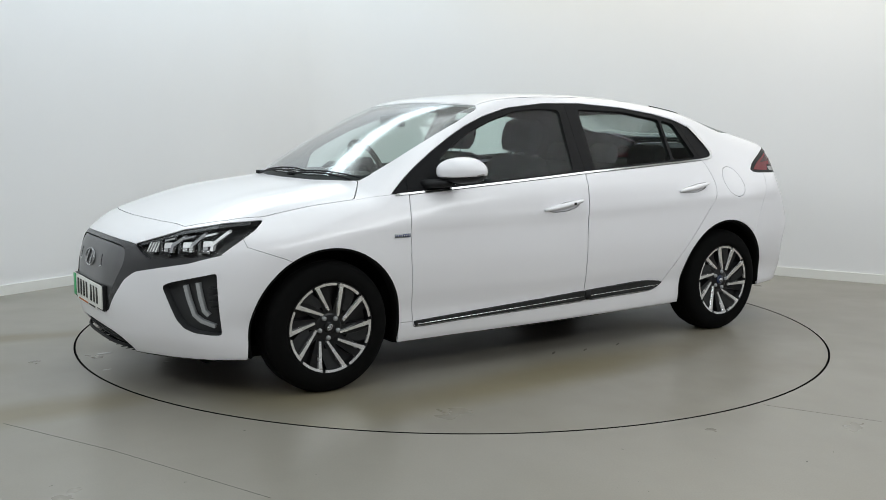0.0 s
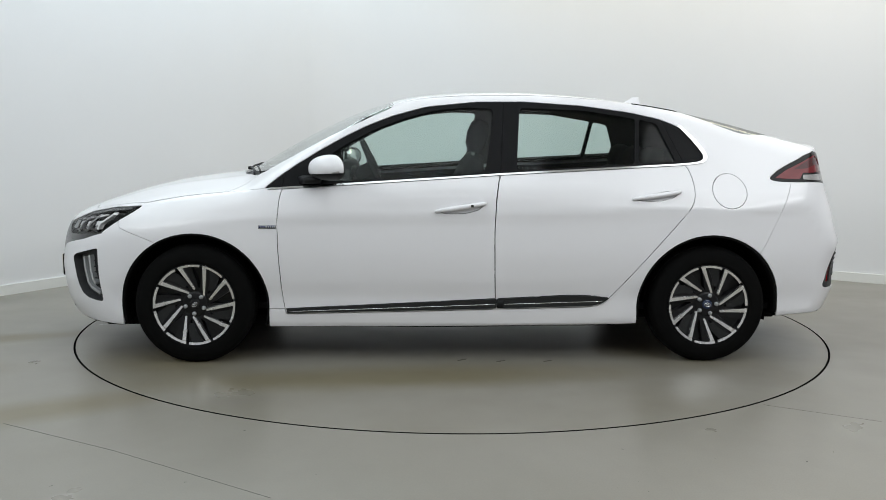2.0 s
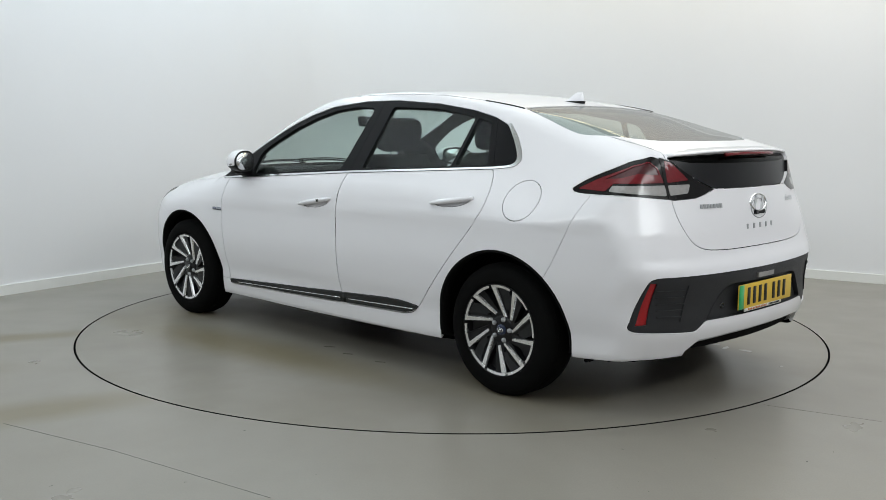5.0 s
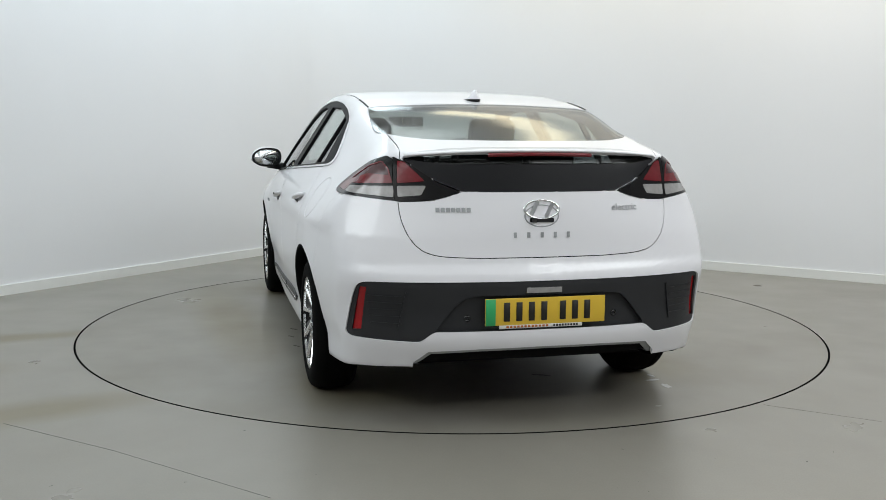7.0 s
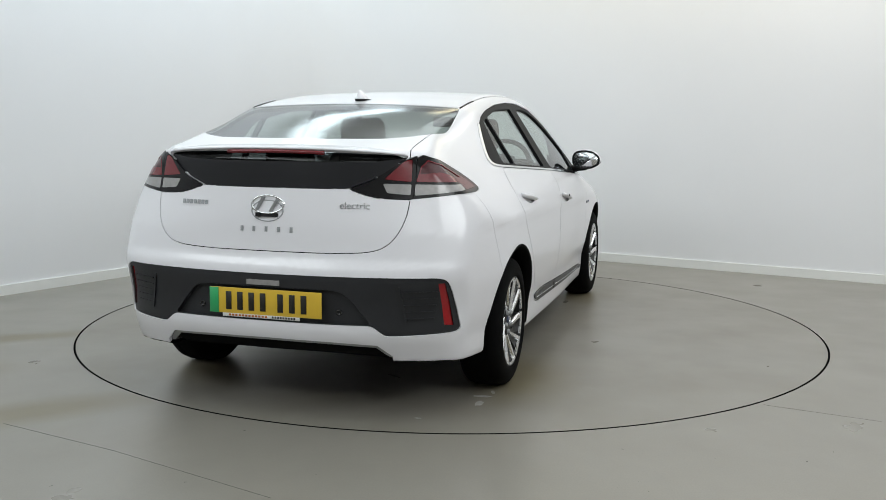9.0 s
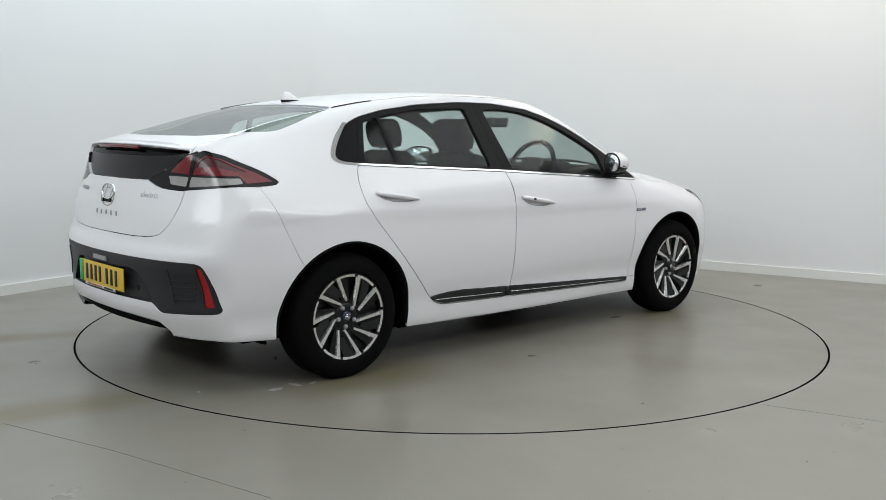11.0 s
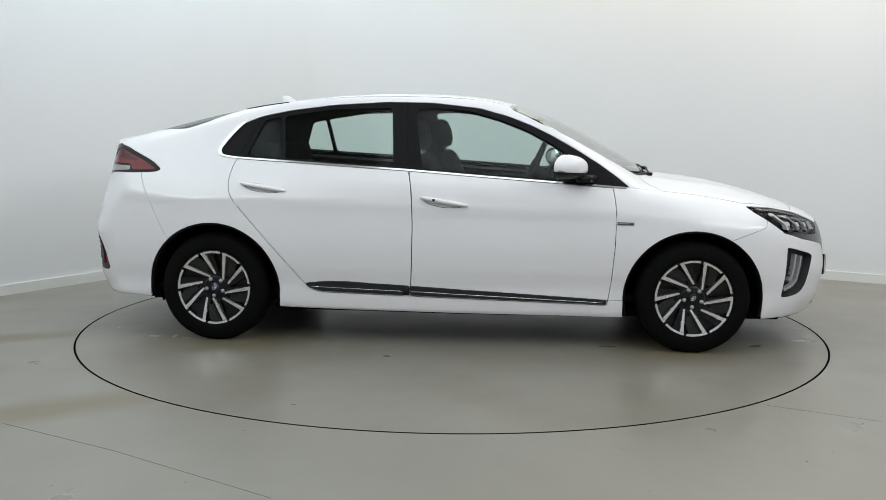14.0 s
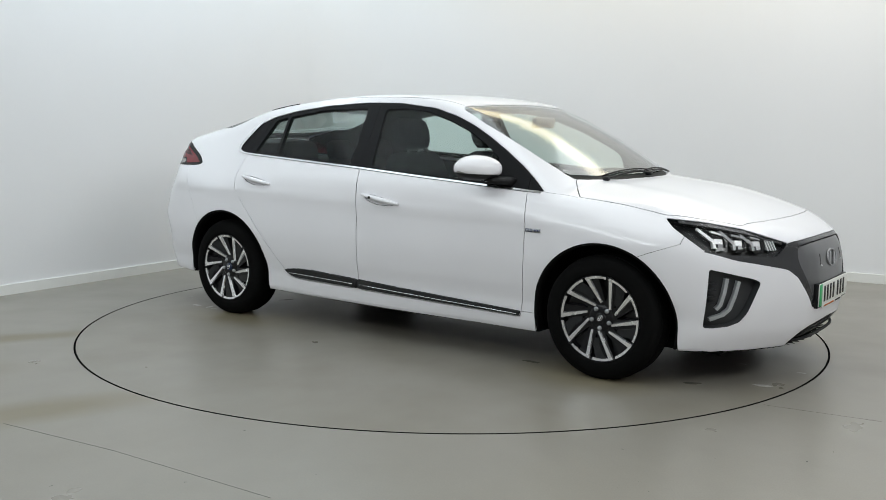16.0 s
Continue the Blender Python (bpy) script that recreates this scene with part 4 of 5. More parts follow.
# wing badges, lettered by plain bars
for s in (1, -1):
    badge = part("wing_badge", sheet_on(lambda u, v, o: on_side(u, v, s, o), [0.926, 0.95, 0.97, 0.995, 1.017], [0.710, 0.719, 0.729], 0.003), M_SILVER, car, "silver and blue oblong badge")
    part("badge_field", sheet_on(lambda u, v, o: on_side(u, v, s, 0.0022 + o), [0.929, 0.95, 0.970], [0.7125, 0.7195, 0.7265], 0.002), M_BADGEBLUE, badge)
    for k in range(4):
        x = 0.979 + k * 0.0095
        part("badge_bar", sheet_on(lambda u, v, o: on_side(u, v, s, 0.0022 + o), [x, x + 0.006], [0.714, 0.7195, 0.725], 0.0015), M_BADGEBLUE, badge)
        x = 0.932 + k * 0.0095
        part("badge_bar", sheet_on(lambda u, v, o: on_side(u, v, s, 0.004 + o), [x, x + 0.006], [0.715, 0.7195, 0.724], 0.0015), M_SILVER, badge)

# door mirrors: a rounded shell, white above and black below
def swept(y, z):
    """How far back the mirror's outline lies at a place across it, and its height drawn to a rounded outer tip."""
    k = max(0.0, (y - 0.916) / 0.105)
    return -0.50 * (y - 0.916) - 0.012, 1.024 + (z - 1.024) * (1 - 0.38 * k * k)


def mirror_shell(s):
    rings = []
    for x, k in ((0.628, 0.93), (0.634, 0.985), (0.650, 1.0), (0.680, 1.0), (0.710, 0.965), (0.740, 0.89), (0.765, 0.79), (0.785, 0.66), (0.800, 0.48), (0.808, 0.26)):
        ring = []
        for j in range(28):
            a = 2 * math.pi * j / 28
            ca, sa = math.cos(a), math.sin(a)
            py = 0.096 * math.copysign(abs(ca) ** 0.72, ca)
            pz = (0.070 if sa > 0 else 0.062) * math.copysign(abs(sa) ** 0.72, sa)
            if ca < 0:
                pz *= 1.0 - 0.18 * abs(ca)
            y = 0.916 + py * 1.08 * k + 0.012 * (1 - k)
            back_by, z = swept(y, 1.024 + pz * k - 0.012 * (1 - k))
            ring.append((0.628 + (x - 0.628) * 0.70 + back_by, s * y, z))
        rings.append(ring)
    return loft(rings)


def half_of(bm, z, upper):
    bmesh.ops.bisect_plane(bm, geom=bm.verts[:] + bm.edges[:] + bm.faces[:], plane_co=(0, 0, z), plane_no=(0.06, 0, 1), clear_inner=upper, clear_outer=not upper)
    bmesh.ops.contextual_create(bm, geom=[e for e in bm.edges if e.is_boundary])
    return bm


for s in (1, -1):
    mirror = part("door_mirror", half_of(mirror_shell(s), 1.040, True), M_PAINT, car, "white door mirror with black base and glass")
    low = half_of(mirror_shell(s), 1.037, False)
    part("mirror_base", low, M_BLACK, mirror, "black mirror base")
    foot = loft([[(x + dx * k, s * y, z + dz * k) for dx, dz in ((0.05, 0.014), (0.03, 0.022), (-0.03, 0.022), (-0.05, 0.012), (-0.045, -0.016), (0.045, -0.016))]
                 for x, y, z, k in ((0.735, 0.905, 0.962, 0.75), (0.740, 0.87, 0.960, 0.9), (0.748, 0.83, 0.957, 1.1), (0.755, 0.80, 0.954, 1.3))])
    part("mirror_foot", foot, M_BLACK, mirror)
    def mirror_ring(x, wide, high):
        ring = []
        for a in [2 * math.pi * j / 28 for j in range(28)]:
            y = 0.916 + wide * math.copysign(abs(math.cos(a)) ** 0.72, math.cos(a))
            back_by, z = swept(y, 1.024 + high * math.copysign(abs(math.sin(a)) ** 0.72, math.sin(a)))
            ring.append((x + back_by, s * y, z))
        return ring

    part("mirror_surround", loft([mirror_ring(x, 0.099 * k, 0.062 * k) for x, k in ((0.640, 1.02), (0.622, 1.0), (0.620, 0.92), (0.626, 0.88))]), M_BLACK, mirror)
    part("mirror_glass", loft([mirror_ring(x, 0.087, 0.053) for x in (0.630, 0.621)]), M_LED, mirror, "silver mirror glass")
    pts = [(0.590 + 0.10 * u, s * (1.0170 - 0.050 * u ** 1.6), 1.010 - 0.008 * u) for u in [i / 8 for i in range(9)]]
    part("indicator", tube(pts, 0.0055, 6), M_CLEARLENS, mirror)

M_INFILL = material("textured_grey_infill", (0.013, 0.0135, 0.0145), 0.45, vary=0.3, scale=70, spec=0.35, bump=0.6, bump_scale=260)

# wheels
TYRE_R = 0.313


def wheel_parts(blue):
    wheel = rim = part("wheel", revolve([(0.206, -0.09), (0.196, -0.06), (0.190, 0.0), (0.196, 0.055), (0.206, 0.080), (0.2165, 0.094), (0.2175, 0.099), (0.213, 0.100), (0.2095, 0.094), (0.204, 0.076)], 72), M_BLACKRIM, None, "wheel with a black and machined alloy rim")
    prof = [(0.205, -0.10), (0.222, -0.104), (0.262, -0.106), (0.290, -0.096), (0.305, -0.080), (0.311, -0.055), (0.313, -0.02), (0.313, 0.02), (0.311, 0.055), (0.305, 0.078),
            (0.296, 0.090), (0.285, 0.098), (0.262, 0.104), (0.240, 0.105), (0.226, 0.103), (0.2185, 0.098), (0.214, 0.085), (0.205, 0.06)]
    part("tyre", revolve(prof, 72), M_RUBBER, wheel)
    groove = []
    for y in (-0.045, 0.0, 0.045):
        groove.append(revolve([(0.3135, y - 0.004), (0.3100, y - 0.003), (0.3100, y + 0.003), (0.3135, y + 0.004)], 64))
    part("tread_groove", join(*groove), M_DARK, wheel)
    part("rim_disc", revolve([(0.0, 0.030), (0.07, 0.030), (0.12, 0.044), (0.19, 0.056), (0.203, 0.060)], 60), M_BLACKRIM, rim)
    part("brake_disc", revolve([(0.0, 0.010), (0.13, 0.010), (0.14, 0.0), (0.14, -0.02)], 48), M_SILVER, wheel)

    def blade(a, r0, r1, w0, w1, skew, y0, y1, deep):
        """A spoke's flat face, straight from a point beside the hub to the rim."""
        p0 = Vector((r0 * math.cos(a + skew), 0, r0 * math.sin(a + skew)))
        p1 = Vector((r1 * math.cos(a), 0, r1 * math.sin(a)))
        t = (p1 - p0).normalized()
        t = Vector((-t.z, 0, t.x))
        rings = []
        for u in (0.0, 0.12, 0.5, 0.9, 1.0):
            w = w0 + (w1 - w0) * u
            c = p0.lerp(p1, u) + Vector((0, y0 + (y1 - y0) * min(1, u * 1.1), 0))
            rings.append([c + t * w, c - t * w, c - t * (w + 0.004) - Vector((0, deep, 0)), c + t * (w + 0.004) - Vector((0, deep, 0))])
        return loft(rings)

    def rim_arc(a0, a1, r0, r1, y):
        rings = []
        n = 8
        for i in range(n + 1):
            a = a0 + (a1 - a0) * i / n
            c, s_ = math.cos(a), math.sin(a)
            rings.append([(r1 * c, y, r1 * s_), (r0 * c, y - 0.003, r0 * s_), (r0 * c, y - 0.012, r0 * s_), (r1 * c, y - 0.012, r1 * s_)])
        return loft(rings)

    step = 2 * math.pi / 10
    for k in range(10):
        a = step * k + 0.05
        lean = 0.52 if k % 2 == 0 else 0.36
        start = 0.066 if k % 2 == 0 else 0.078
        part("spoke", blade(a, start, 0.209, 0.0050, 0.0105, lean, 0.076, 0.0955, 0.010), M_ALLOY, rim, smooth=False)
        part("spoke_back", blade(a + 0.13, 0.045, 0.206, 0.022, 0.030, 0.42, 0.066, 0.084, 0.03), M_BLACKRIM, rim, smooth=False)
        part("rim_face", rim_arc(a - 0.05, a + step * 0.80, 0.2000, 0.2162, 0.0990), M_ALLOY, rim, smooth=False)
        if k % 2 == 0:
            rings = []
            for i in range(7):
                r = 0.105 + 0.095 * i / 6
                b = a + 0.44 * (0.209 - r) / 0.139
                y = 0.076 + 0.014 * (r - 0.105) / 0.095
                c0, c1 = b + 0.10, b + 0.40
                rings.append([(r * math.cos(c0), y, r * math.sin(c0)), (r * math.cos(c1), y - 0.004, r * math.sin(c1)),
                              (r * math.cos(c1), y - 0.012, r * math.sin(c1)), (r * math.cos(c0), y - 0.012, r * math.sin(c0))])
            part("infill", loft(rings), M_INFILL, rim, smooth=False)
    hub = part("hub", revolve([(0.0, 0.074), (0.055, 0.074), (0.068, 0.068), (0.078, 0.050)], 40), M_BLACKRIM, rim)
    cap = part("centre_cap", revolve([(0.0, 0.084), (0.022, 0.083), (0.026, 0.080), (0.028, 0.070)], 32), M_CAPBLUE if blue else M_BLACKRIM, rim, "round cap with a silver oval mark" if not blue else "dark blue cap with a silver oval mark")
    bm = bmesh.new()
    outer = [(0.017 * math.cos(2 * math.pi * i / 24), 0.011 * math.sin(2 * math.pi * i / 24)) for i in range(24)]
    rings = [[(x * q, 0.0845 + h, z * q) for x, z in outer] for q, h in ((1.0, 0.0), (0.98, 0.0015), (0.82, 0.0015), (0.80, 0.0))]
    part("oval_mark", loft(rings, cap=False), M_CHROME, wheel)
    part("cross_mark", join(box_bm(-0.005, 0.0853, 0, 0.003, 0.0015, 0.016), box_bm(0.005, 0.0853, 0, 0.003, 0.0015, 0.016), box_bm(0, 0.0853, 0, 0.010, 0.0015, 0.003)), M_CHROME, wheel)
    for k in range(5):
        a = 2 * math.pi * (k + 0.3875) / 5
        nut = revolve([(0.0, 0.086), (0.007, 0.086), (0.0105, 0.082), (0.0115, 0.070)], 12)
        bmesh.ops.translate(nut, verts=nut.verts, vec=(0.050 * math.cos(a), 0, 0.050 * math.sin(a)))
        part("wheel_nut", nut, M_SILVER, wheel)
    return wheel


WHEEL_TURN = {(1.355, 1): 41, (1.355, -1): 41, (-1.355, 1): -5, (-1.355, -1): 39}
for x in (1.355, -1.355):
    for s in (1, -1):
        w = wheel_parts(x < 0)
        w.parent = car
        w.matrix_basis = pose(x, s * 0.778, TYRE_R - 0.004, 0, WHEEL_TURN[x, s], 0 if s > 0 else 180)
        # dark tub round the wheel, up to the inside of the skin
        tub = bmesh.new()
        n = 40
        ang = [math.radians(-16) + math.radians(212) * i / n for i in range(n + 1)]
        at = np.array([(x + 0.385 * math.cos(a), 0.0, 0.300 + 0.385 * math.sin(a)) for a in ang])
        edge = surface_hit(at, np.tile(np.array([(0.0, 1.0, 0.0)]), (n + 1, 1)), far=1.3)[:, 1]
        edge = np.maximum(edge, 0.70)
        rows_ = [[tub.verts.new((x + 0.390 * math.cos(a), s * q, 0.30 + 0.390 * math.sin(a))) for q in (0.50, 0.60, y - 0.02)] for a, y in zip(ang, edge)]
        for p, q in zip(rows_, rows_[1:]):
            for j in range(2):
                tub.faces.new((p[j], p[j + 1], q[j + 1], q[j]))
        tub.faces.new([r[0] for r in rows_])
        part("wheel_arch_liner", tub, M_DARK, car)
        # black lip that lines the edge of the wheel opening
        lip = []
        for a, y in zip(ang, edge):
            lip.append([(x + q * math.cos(a), s * (y + d), 0.300 + q * math.sin(a)) for q, d in ((0.3855, 0.0015), (0.3735, -0.003), (0.3745, -0.06), (0.3855, -0.06))])
        part("arch_lip", loft(lip), M_DARK, car)


# ---------------------------------------------------------------- car: lamps, badges, plates
CORNER_T = Table((-1.25, -0.55), (0.28, 0.86), 0.008, lambda u, z: (-R2 * u + R2 * 1.5, R2 * u + R2 * 1.5, z), (R2, R2, 0), (R2, R2, 0), 1.2)


def on_corner(u, z, s, out=0.0):
    """A point of the front corner by its place across the corner and its height, moved in or out along the level diagonal."""
    d = CORNER_T.at(u, z) + out * 1.1
    return Vector((-R2 * u + R2 * d, s * (R2 * u + R2 * d), z))


def bar_on_corner(pts, s, w, out0, out1):
    """A flat bar along (u, z) points on the front corner, w wide, between two depths."""
    rings = []
    for i, (u, z) in enumerate(pts):
        du = pts[min(i + 1, len(pts) - 1)][0] - pts[max(i - 1, 0)][0]
        dz = pts[min(i + 1, len(pts) - 1)][1] - pts[max(i - 1, 0)][1]
        k = math.hypot(du, dz) or 1
        nu, nz = -dz / k * w / 2, du / k * w / 2
        rings.append([on_corner(u + nu, z + nz, s, out1), on_corner(u - nu, z - nz, s, out1), on_corner(u - nu, z - nz, s, out0), on_corner(u + nu, z + nz, s, out0)])
    return loft(rings)


heads = {1: None, -1: None}
for ob in car.children:
    if ob.name.startswith("headlamp"):
        heads[1 if sum(v.co.y for v in ob.data.vertices) > 0 else -1] = ob
for s in (1, -1):
    head = heads[s]
    part("reflector", bar_on_corner([(-1.128, 0.690), (-1.070, 0.697)], s, 0.046, -0.030, -0.014), M_GUIDE, head, smooth=False)
    for k in range(4):
        part("reflector_facet", bar_on_corner([(-1.126 + k * 0.015, 0.672), (-1.116 + k * 0.015, 0.712)], s, 0.006, -0.016, -0.008), M_BRIGHT, head, smooth=False)
    for k, (u, z, ug, zg) in enumerate(((-1.022, 0.692, -0.945, 0.742), (-0.925, 0.698, -0.848, 0.758), (-0.828, 0.706, -0.742, 0.770))):
        part("reflector", bar_on_corner([(u - 0.020, z + 0.010), (u + 0.020, z + 0.012)], s, 0.022, -0.032, -0.014), M_BRIGHT, head, smooth=False)
        part("reflector_cup", bar_on_corner([(u - 0.018, z - 0.010), (u + 0.004, z - 0.010)], s, 0.018, -0.032, -0.016), M_GUIDE, head, smooth=False)
        part("reflector_shadow", bar_on_corner([(u - 0.040, z + 0.030), (u - 0.030, z - 0.022), (u + 0.02, z - 0.024)], s, 0.016, -0.032, -0.010), M_GLOSSBLACK, head, smooth=False)
        part("light_guide", bar_on_corner([(u + 0.026, z - 0.018), (u + 0.028, z + 0.012), (ug, zg)], s, 0.015, -0.030, -0.006), M_GUIDE if k < 2 else M_BRIGHT, head, smooth=False)
        part("light_guide_top", bar_on_corner([(u - 0.022, z + 0.030 + 0.006 * k), (u + 0.026, z + 0.042 + 0.006 * k)], s, 0.008, -0.026, -0.008), M_GUIDE if k < 2 else M_BRIGHT, head, smooth=False)
    part("lamp_brow", bar_on_corner([(-1.17, 0.700), (-0.97, 0.757), (-0.80, 0.788), (-0.67, 0.802)], s, 0.012, -0.036, -0.006), M_MASK, head, smooth=False)
    part("fog_light_guide", bar_on_corner([(-0.922, 0.534), (-0.905, 0.470), (-0.880, 0.400), (-0.850, 0.374), (-0.790, 0.350)], s, 0.017, -0.036, -0.014), M_FOGLED, bumper_f, smooth=False)
    part("fog_light_guide", bar_on_corner([(-0.862, 0.548), (-0.850, 0.480), (-0.834, 0.420), (-0.815, 0.400)], s, 0.017, -0.036, -0.014), M_FOGLED, bumper_f, smooth=False)
    for z in (0.52, 0.49, 0.46, 0.43):
        part("fog_fin", bar_on_corner([(-0.808, z + 0.004), (-0.770, z)], s, 0.006, -0.040, -0.010), M_BUMPER, bumper_f, smooth=False)


def flat_box(xc, yc, zc, w, h, d):
    """A small upright plate across the car: w along y, h up, d deep."""
    return box_bm(xc, yc, zc, d, w, h, min(d, w, h) * 0.2, 1)


def number_plate(way, x, zc, yc, colour, label):
    plate = part("number_plate", box_bm(x, yc, zc, 0.006, 0.520, 0.111, 0.002, 2), colour, car, label)
    band_y = yc - way * 0.238
    face = x + way * 0.0045
    part("plate_band", flat_box(face, band_y, zc, 0.042, 0.109, 0.003), M_GREEN, plate, "green band")
    # characters as plain bars
    y = yc - way * 0.190
    for k in range(7):
        part("plate_bar", flat_box(face, y + way * 0.021, zc, 0.026, 0.078, 0.002), M_INK, plate)
        y += way * (0.0535 + (0.028 if k == 3 else 0))
    strip_ = part("plate_strip", flat_box(x, yc - way * 0.02, zc - 0.062, 0.36, 0.016, 0.005), M_WHITEPL, plate, "narrow white dealer strip")
    for k in range(12):
        part("plate_small_bar", flat_box(x + way * 0.0032, yc - way * (0.165 - k * 0.0155), zc - 0.062, 0.010, 0.0085, 0.002), M_ORANGE, plate)
    for k in range(9):
        part("plate_small_bar", flat_box(x + way * 0.0032, yc + way * (0.037 + k * 0.0125), zc - 0.062, 0.008, 0.0085, 0.002), M_INK, plate)


number_plate(-1, -2.226, 0.500, 0.002, M_YELLOW, "yellow number plate with a green band")
number_plate(1, 2.230, 0.436, 0.0, M_WHITEPL, "white number plate with a green band")
part("plate_holder", box_bm(2.216, 0, 0.432, 0.022, 0.53, 0.122, 0.004), M_BLACK, bumper_f)


def oval_ring(way, y0, z0, a, b, wide, out, high):
    rings = []
    for q, h in ((1.0, 0.0), (0.97, high), (1 - wide, high), (0.97 - wide, 0.0)):
        rings.append([on_end(y0 + a * q * math.cos(2 * math.pi * i / 40), z0 + b * q * math.sin(2 * math.pi * i / 40), way, out + h) for i in range(40)])
    return loft(rings, cap=False)


def slant_bar(way, y0, z0, y1, z1, w, out, high):
    d = Vector((y1 - y0, z1 - z0)).normalized()
    n = Vector((-d.y, d.x)) * w / 2
    rings = []
    for u in (0, 0.5, 1):
        y, z = y0 + (y1 - y0) * u, z0 + (z1 - z0) * u
        rings.append([on_end(y + n.x, z + n.y, way, out), on_end(y + n.x, z + n.y, way, out + high), on_end(y - n.x, z - n.y, way, out + high), on_end(y - n.x, z - n.y, way, out)])
    return loft(rings)


def emblem(way, y0, z0, a, b, out, parent, mat):
    mark = part("emblem", oval_ring(way, y0, z0, a, b, 0.13, out, 0.006), mat, parent, "plain oval emblem")
    k = -way
    part("emblem_bar", slant_bar(way, y0 + k * 0.62 * a, z0 - 0.66 * b, y0 + k * 0.20 * a, z0 + 0.80 * b, 0.016, out, 0.005), mat, parent, smooth=False)
    part("emblem_bar", slant_bar(way, y0 - k * 0.20 * a, z0 - 0.80 * b, y0 - k * 0.62 * a, z0 + 0.66 * b, 0.016, out, 0.005), mat, parent, smooth=False)


emblem(-1, 0.010, 0.912, 0.080, 0.041, 0.0, hatch, M_CHROME)
emblem(1, 0.0, 0.600, 0.082, 0.043, -0.008, bumper_f, M_GUIDE)
part("emblem_cup", oval_ring(-1, 0.010, 0.885, 0.076, 0.046, 0.06, 0.0, 0.003), M_SILVER, hatch)
part("camera_slot", slant_bar(-1, 0.062, 0.868, -0.040, 0.868, 0.016, 0.0, 0.006), M_BLACK, hatch, smooth=False)
part("reversing_camera", slant_bar(-1, 0.056, 0.868, 0.036, 0.868, 0.018, 0.004, 0.008), M_GLOSSBLACK, hatch, "small black reversing camera", smooth=False)
for s in (1, -1):
    part("grille_slot", slant_bar(1, s * 0.175, 0.632, s * 0.185, 0.580, 0.008, -0.012, 0.004), M_GLOSSBLACK, bumper_f, smooth=False)
    part("grille_slot", slant_bar(1, s * 0.185, 0.580, s * 0.160, 0.573, 0.006, -0.012, 0.004), M_CHROME, bumper_f, smooth=False)

# tailgate lettering: names as plain chrome bars, the word "electric" as it reads
for k in range(7):
    y = 0.446 - k * 0.0207
    part("name_bar", slant_bar(-1, y, 0.910, y - 0.015, 0.910, 0.018, 0.0, 0.003), M_SILVER, hatch, smooth=False)
for k in range(5):
    y = 0.126 - k * 0.0575
    part("model_bar", slant_bar(-1, y, 0.797, y, 0.819, 0.012, 0.0, 0.003), M_SILVER, hatch, smooth=False)
text = bpy.data.curves.new("lettering", "FONT")
text.body, text.size, text.extrude = "electric", 0.040, 0.0015
tmp = bpy.data.objects.new("lettering", text)
scene.collection.objects.link(tmp)
bpy.context.view_layer.update()
me = bpy.data.meshes.new_from_object(tmp.evaluated_get(bpy.context.evaluated_depsgraph_get()))
bpy.data.objects.remove(tmp)
xs = [v.co.x for v in me.vertices]
wide = max(xs) - min(xs)
for v in me.vertices:
    y, z, h = -0.310 - (v.co.x - min(xs)) * 0.124 / wide, 0.902 + v.co.y, v.co.z
    v.co = on_end(y, z, -1, 0.002 + h)
me.materials.append(M_CHROME)
word = new("lettering", me)
word.parent = hatch

# rear bumper fittings
part("rear_fog_lamp", slant_bar(-1, 0.085, 0.586, -0.065, 0.586, 0.022, -0.006, 0.008), M_CLEARLENS, bumper_r, "clear rear fog lamp", smooth=False)
for y in (0.325, -0.318):
    part("parking_sensor", oval_ring(-1, y, 0.470, 0.013, 0.013, 0.5, -0.026, 0.004), M_GLOSSBLACK, bumper_r)
for s in (1, -1):
    for k in range(5):
        z = 0.565 - k * 0.028
        part("vent_slat", slant_bar(-1, s * (0.722 - 0.004 * k), z, s * 0.590, z - 0.003, 0.006, -0.007, 0.006), M_BUMPER, bumper_r, smooth=False)
    part("vent_edge", slant_bar(-1, s * 0.572, 0.585, s * 0.600, 0.430, 0.008, -0.008, 0.007), M_BUMPER, bumper_r, smooth=False)
pts = [on_end(0.225 - 0.45 * i / 16, 1.134 - 0.004 * abs(i / 8 - 1) ** 2, -1, 0.004) for i in range(17)]
part("brake_light", tube(pts, 0.0085, 8), M_RED, hatch, "thin red high brake light")
lip = []
for i in range(29):
    y = 0.555 - 1.11 * i / 28
    k = abs(i / 14 - 1)
    z = 1.150 - 0.022 * k ** 2.5
    out = 0.020 * (1 - k ** 4) + 0.002
    x0 = on_end(y, z - 0.004, -1).x
    lip.append([(x0 + 0.045, y, z + 0.013), (x0 - out + 0.006, y, z + 0.004), (x0 - out, y, z - 0.001), (x0 - out + 0.002, y, z - 0.006), (x0 + 0.020, y, z - 0.008)])
part("spoiler_lip", loft(lip), M_PAINT, hatch)
part("lower_guard", box_bm(-1.96, 0, 0.300, 0.20, 0.86, 0.03, 0.01), M_DARK, bumper_r)
part("intake_lip", tube([on_end(-0.36 + 0.72 * i / 16, 0.216, 1, -0.004) for i in range(17)], 0.008, 8), M_BLACK, bumper_f)
for z in (0.285, 0.262, 0.240):
    part("intake_slat", tube([on_end(-0.30 + 0.60 * i / 12, z, 1, -0.024) for i in range(13)], 0.004, 6), M_BLACK, bumper_f)

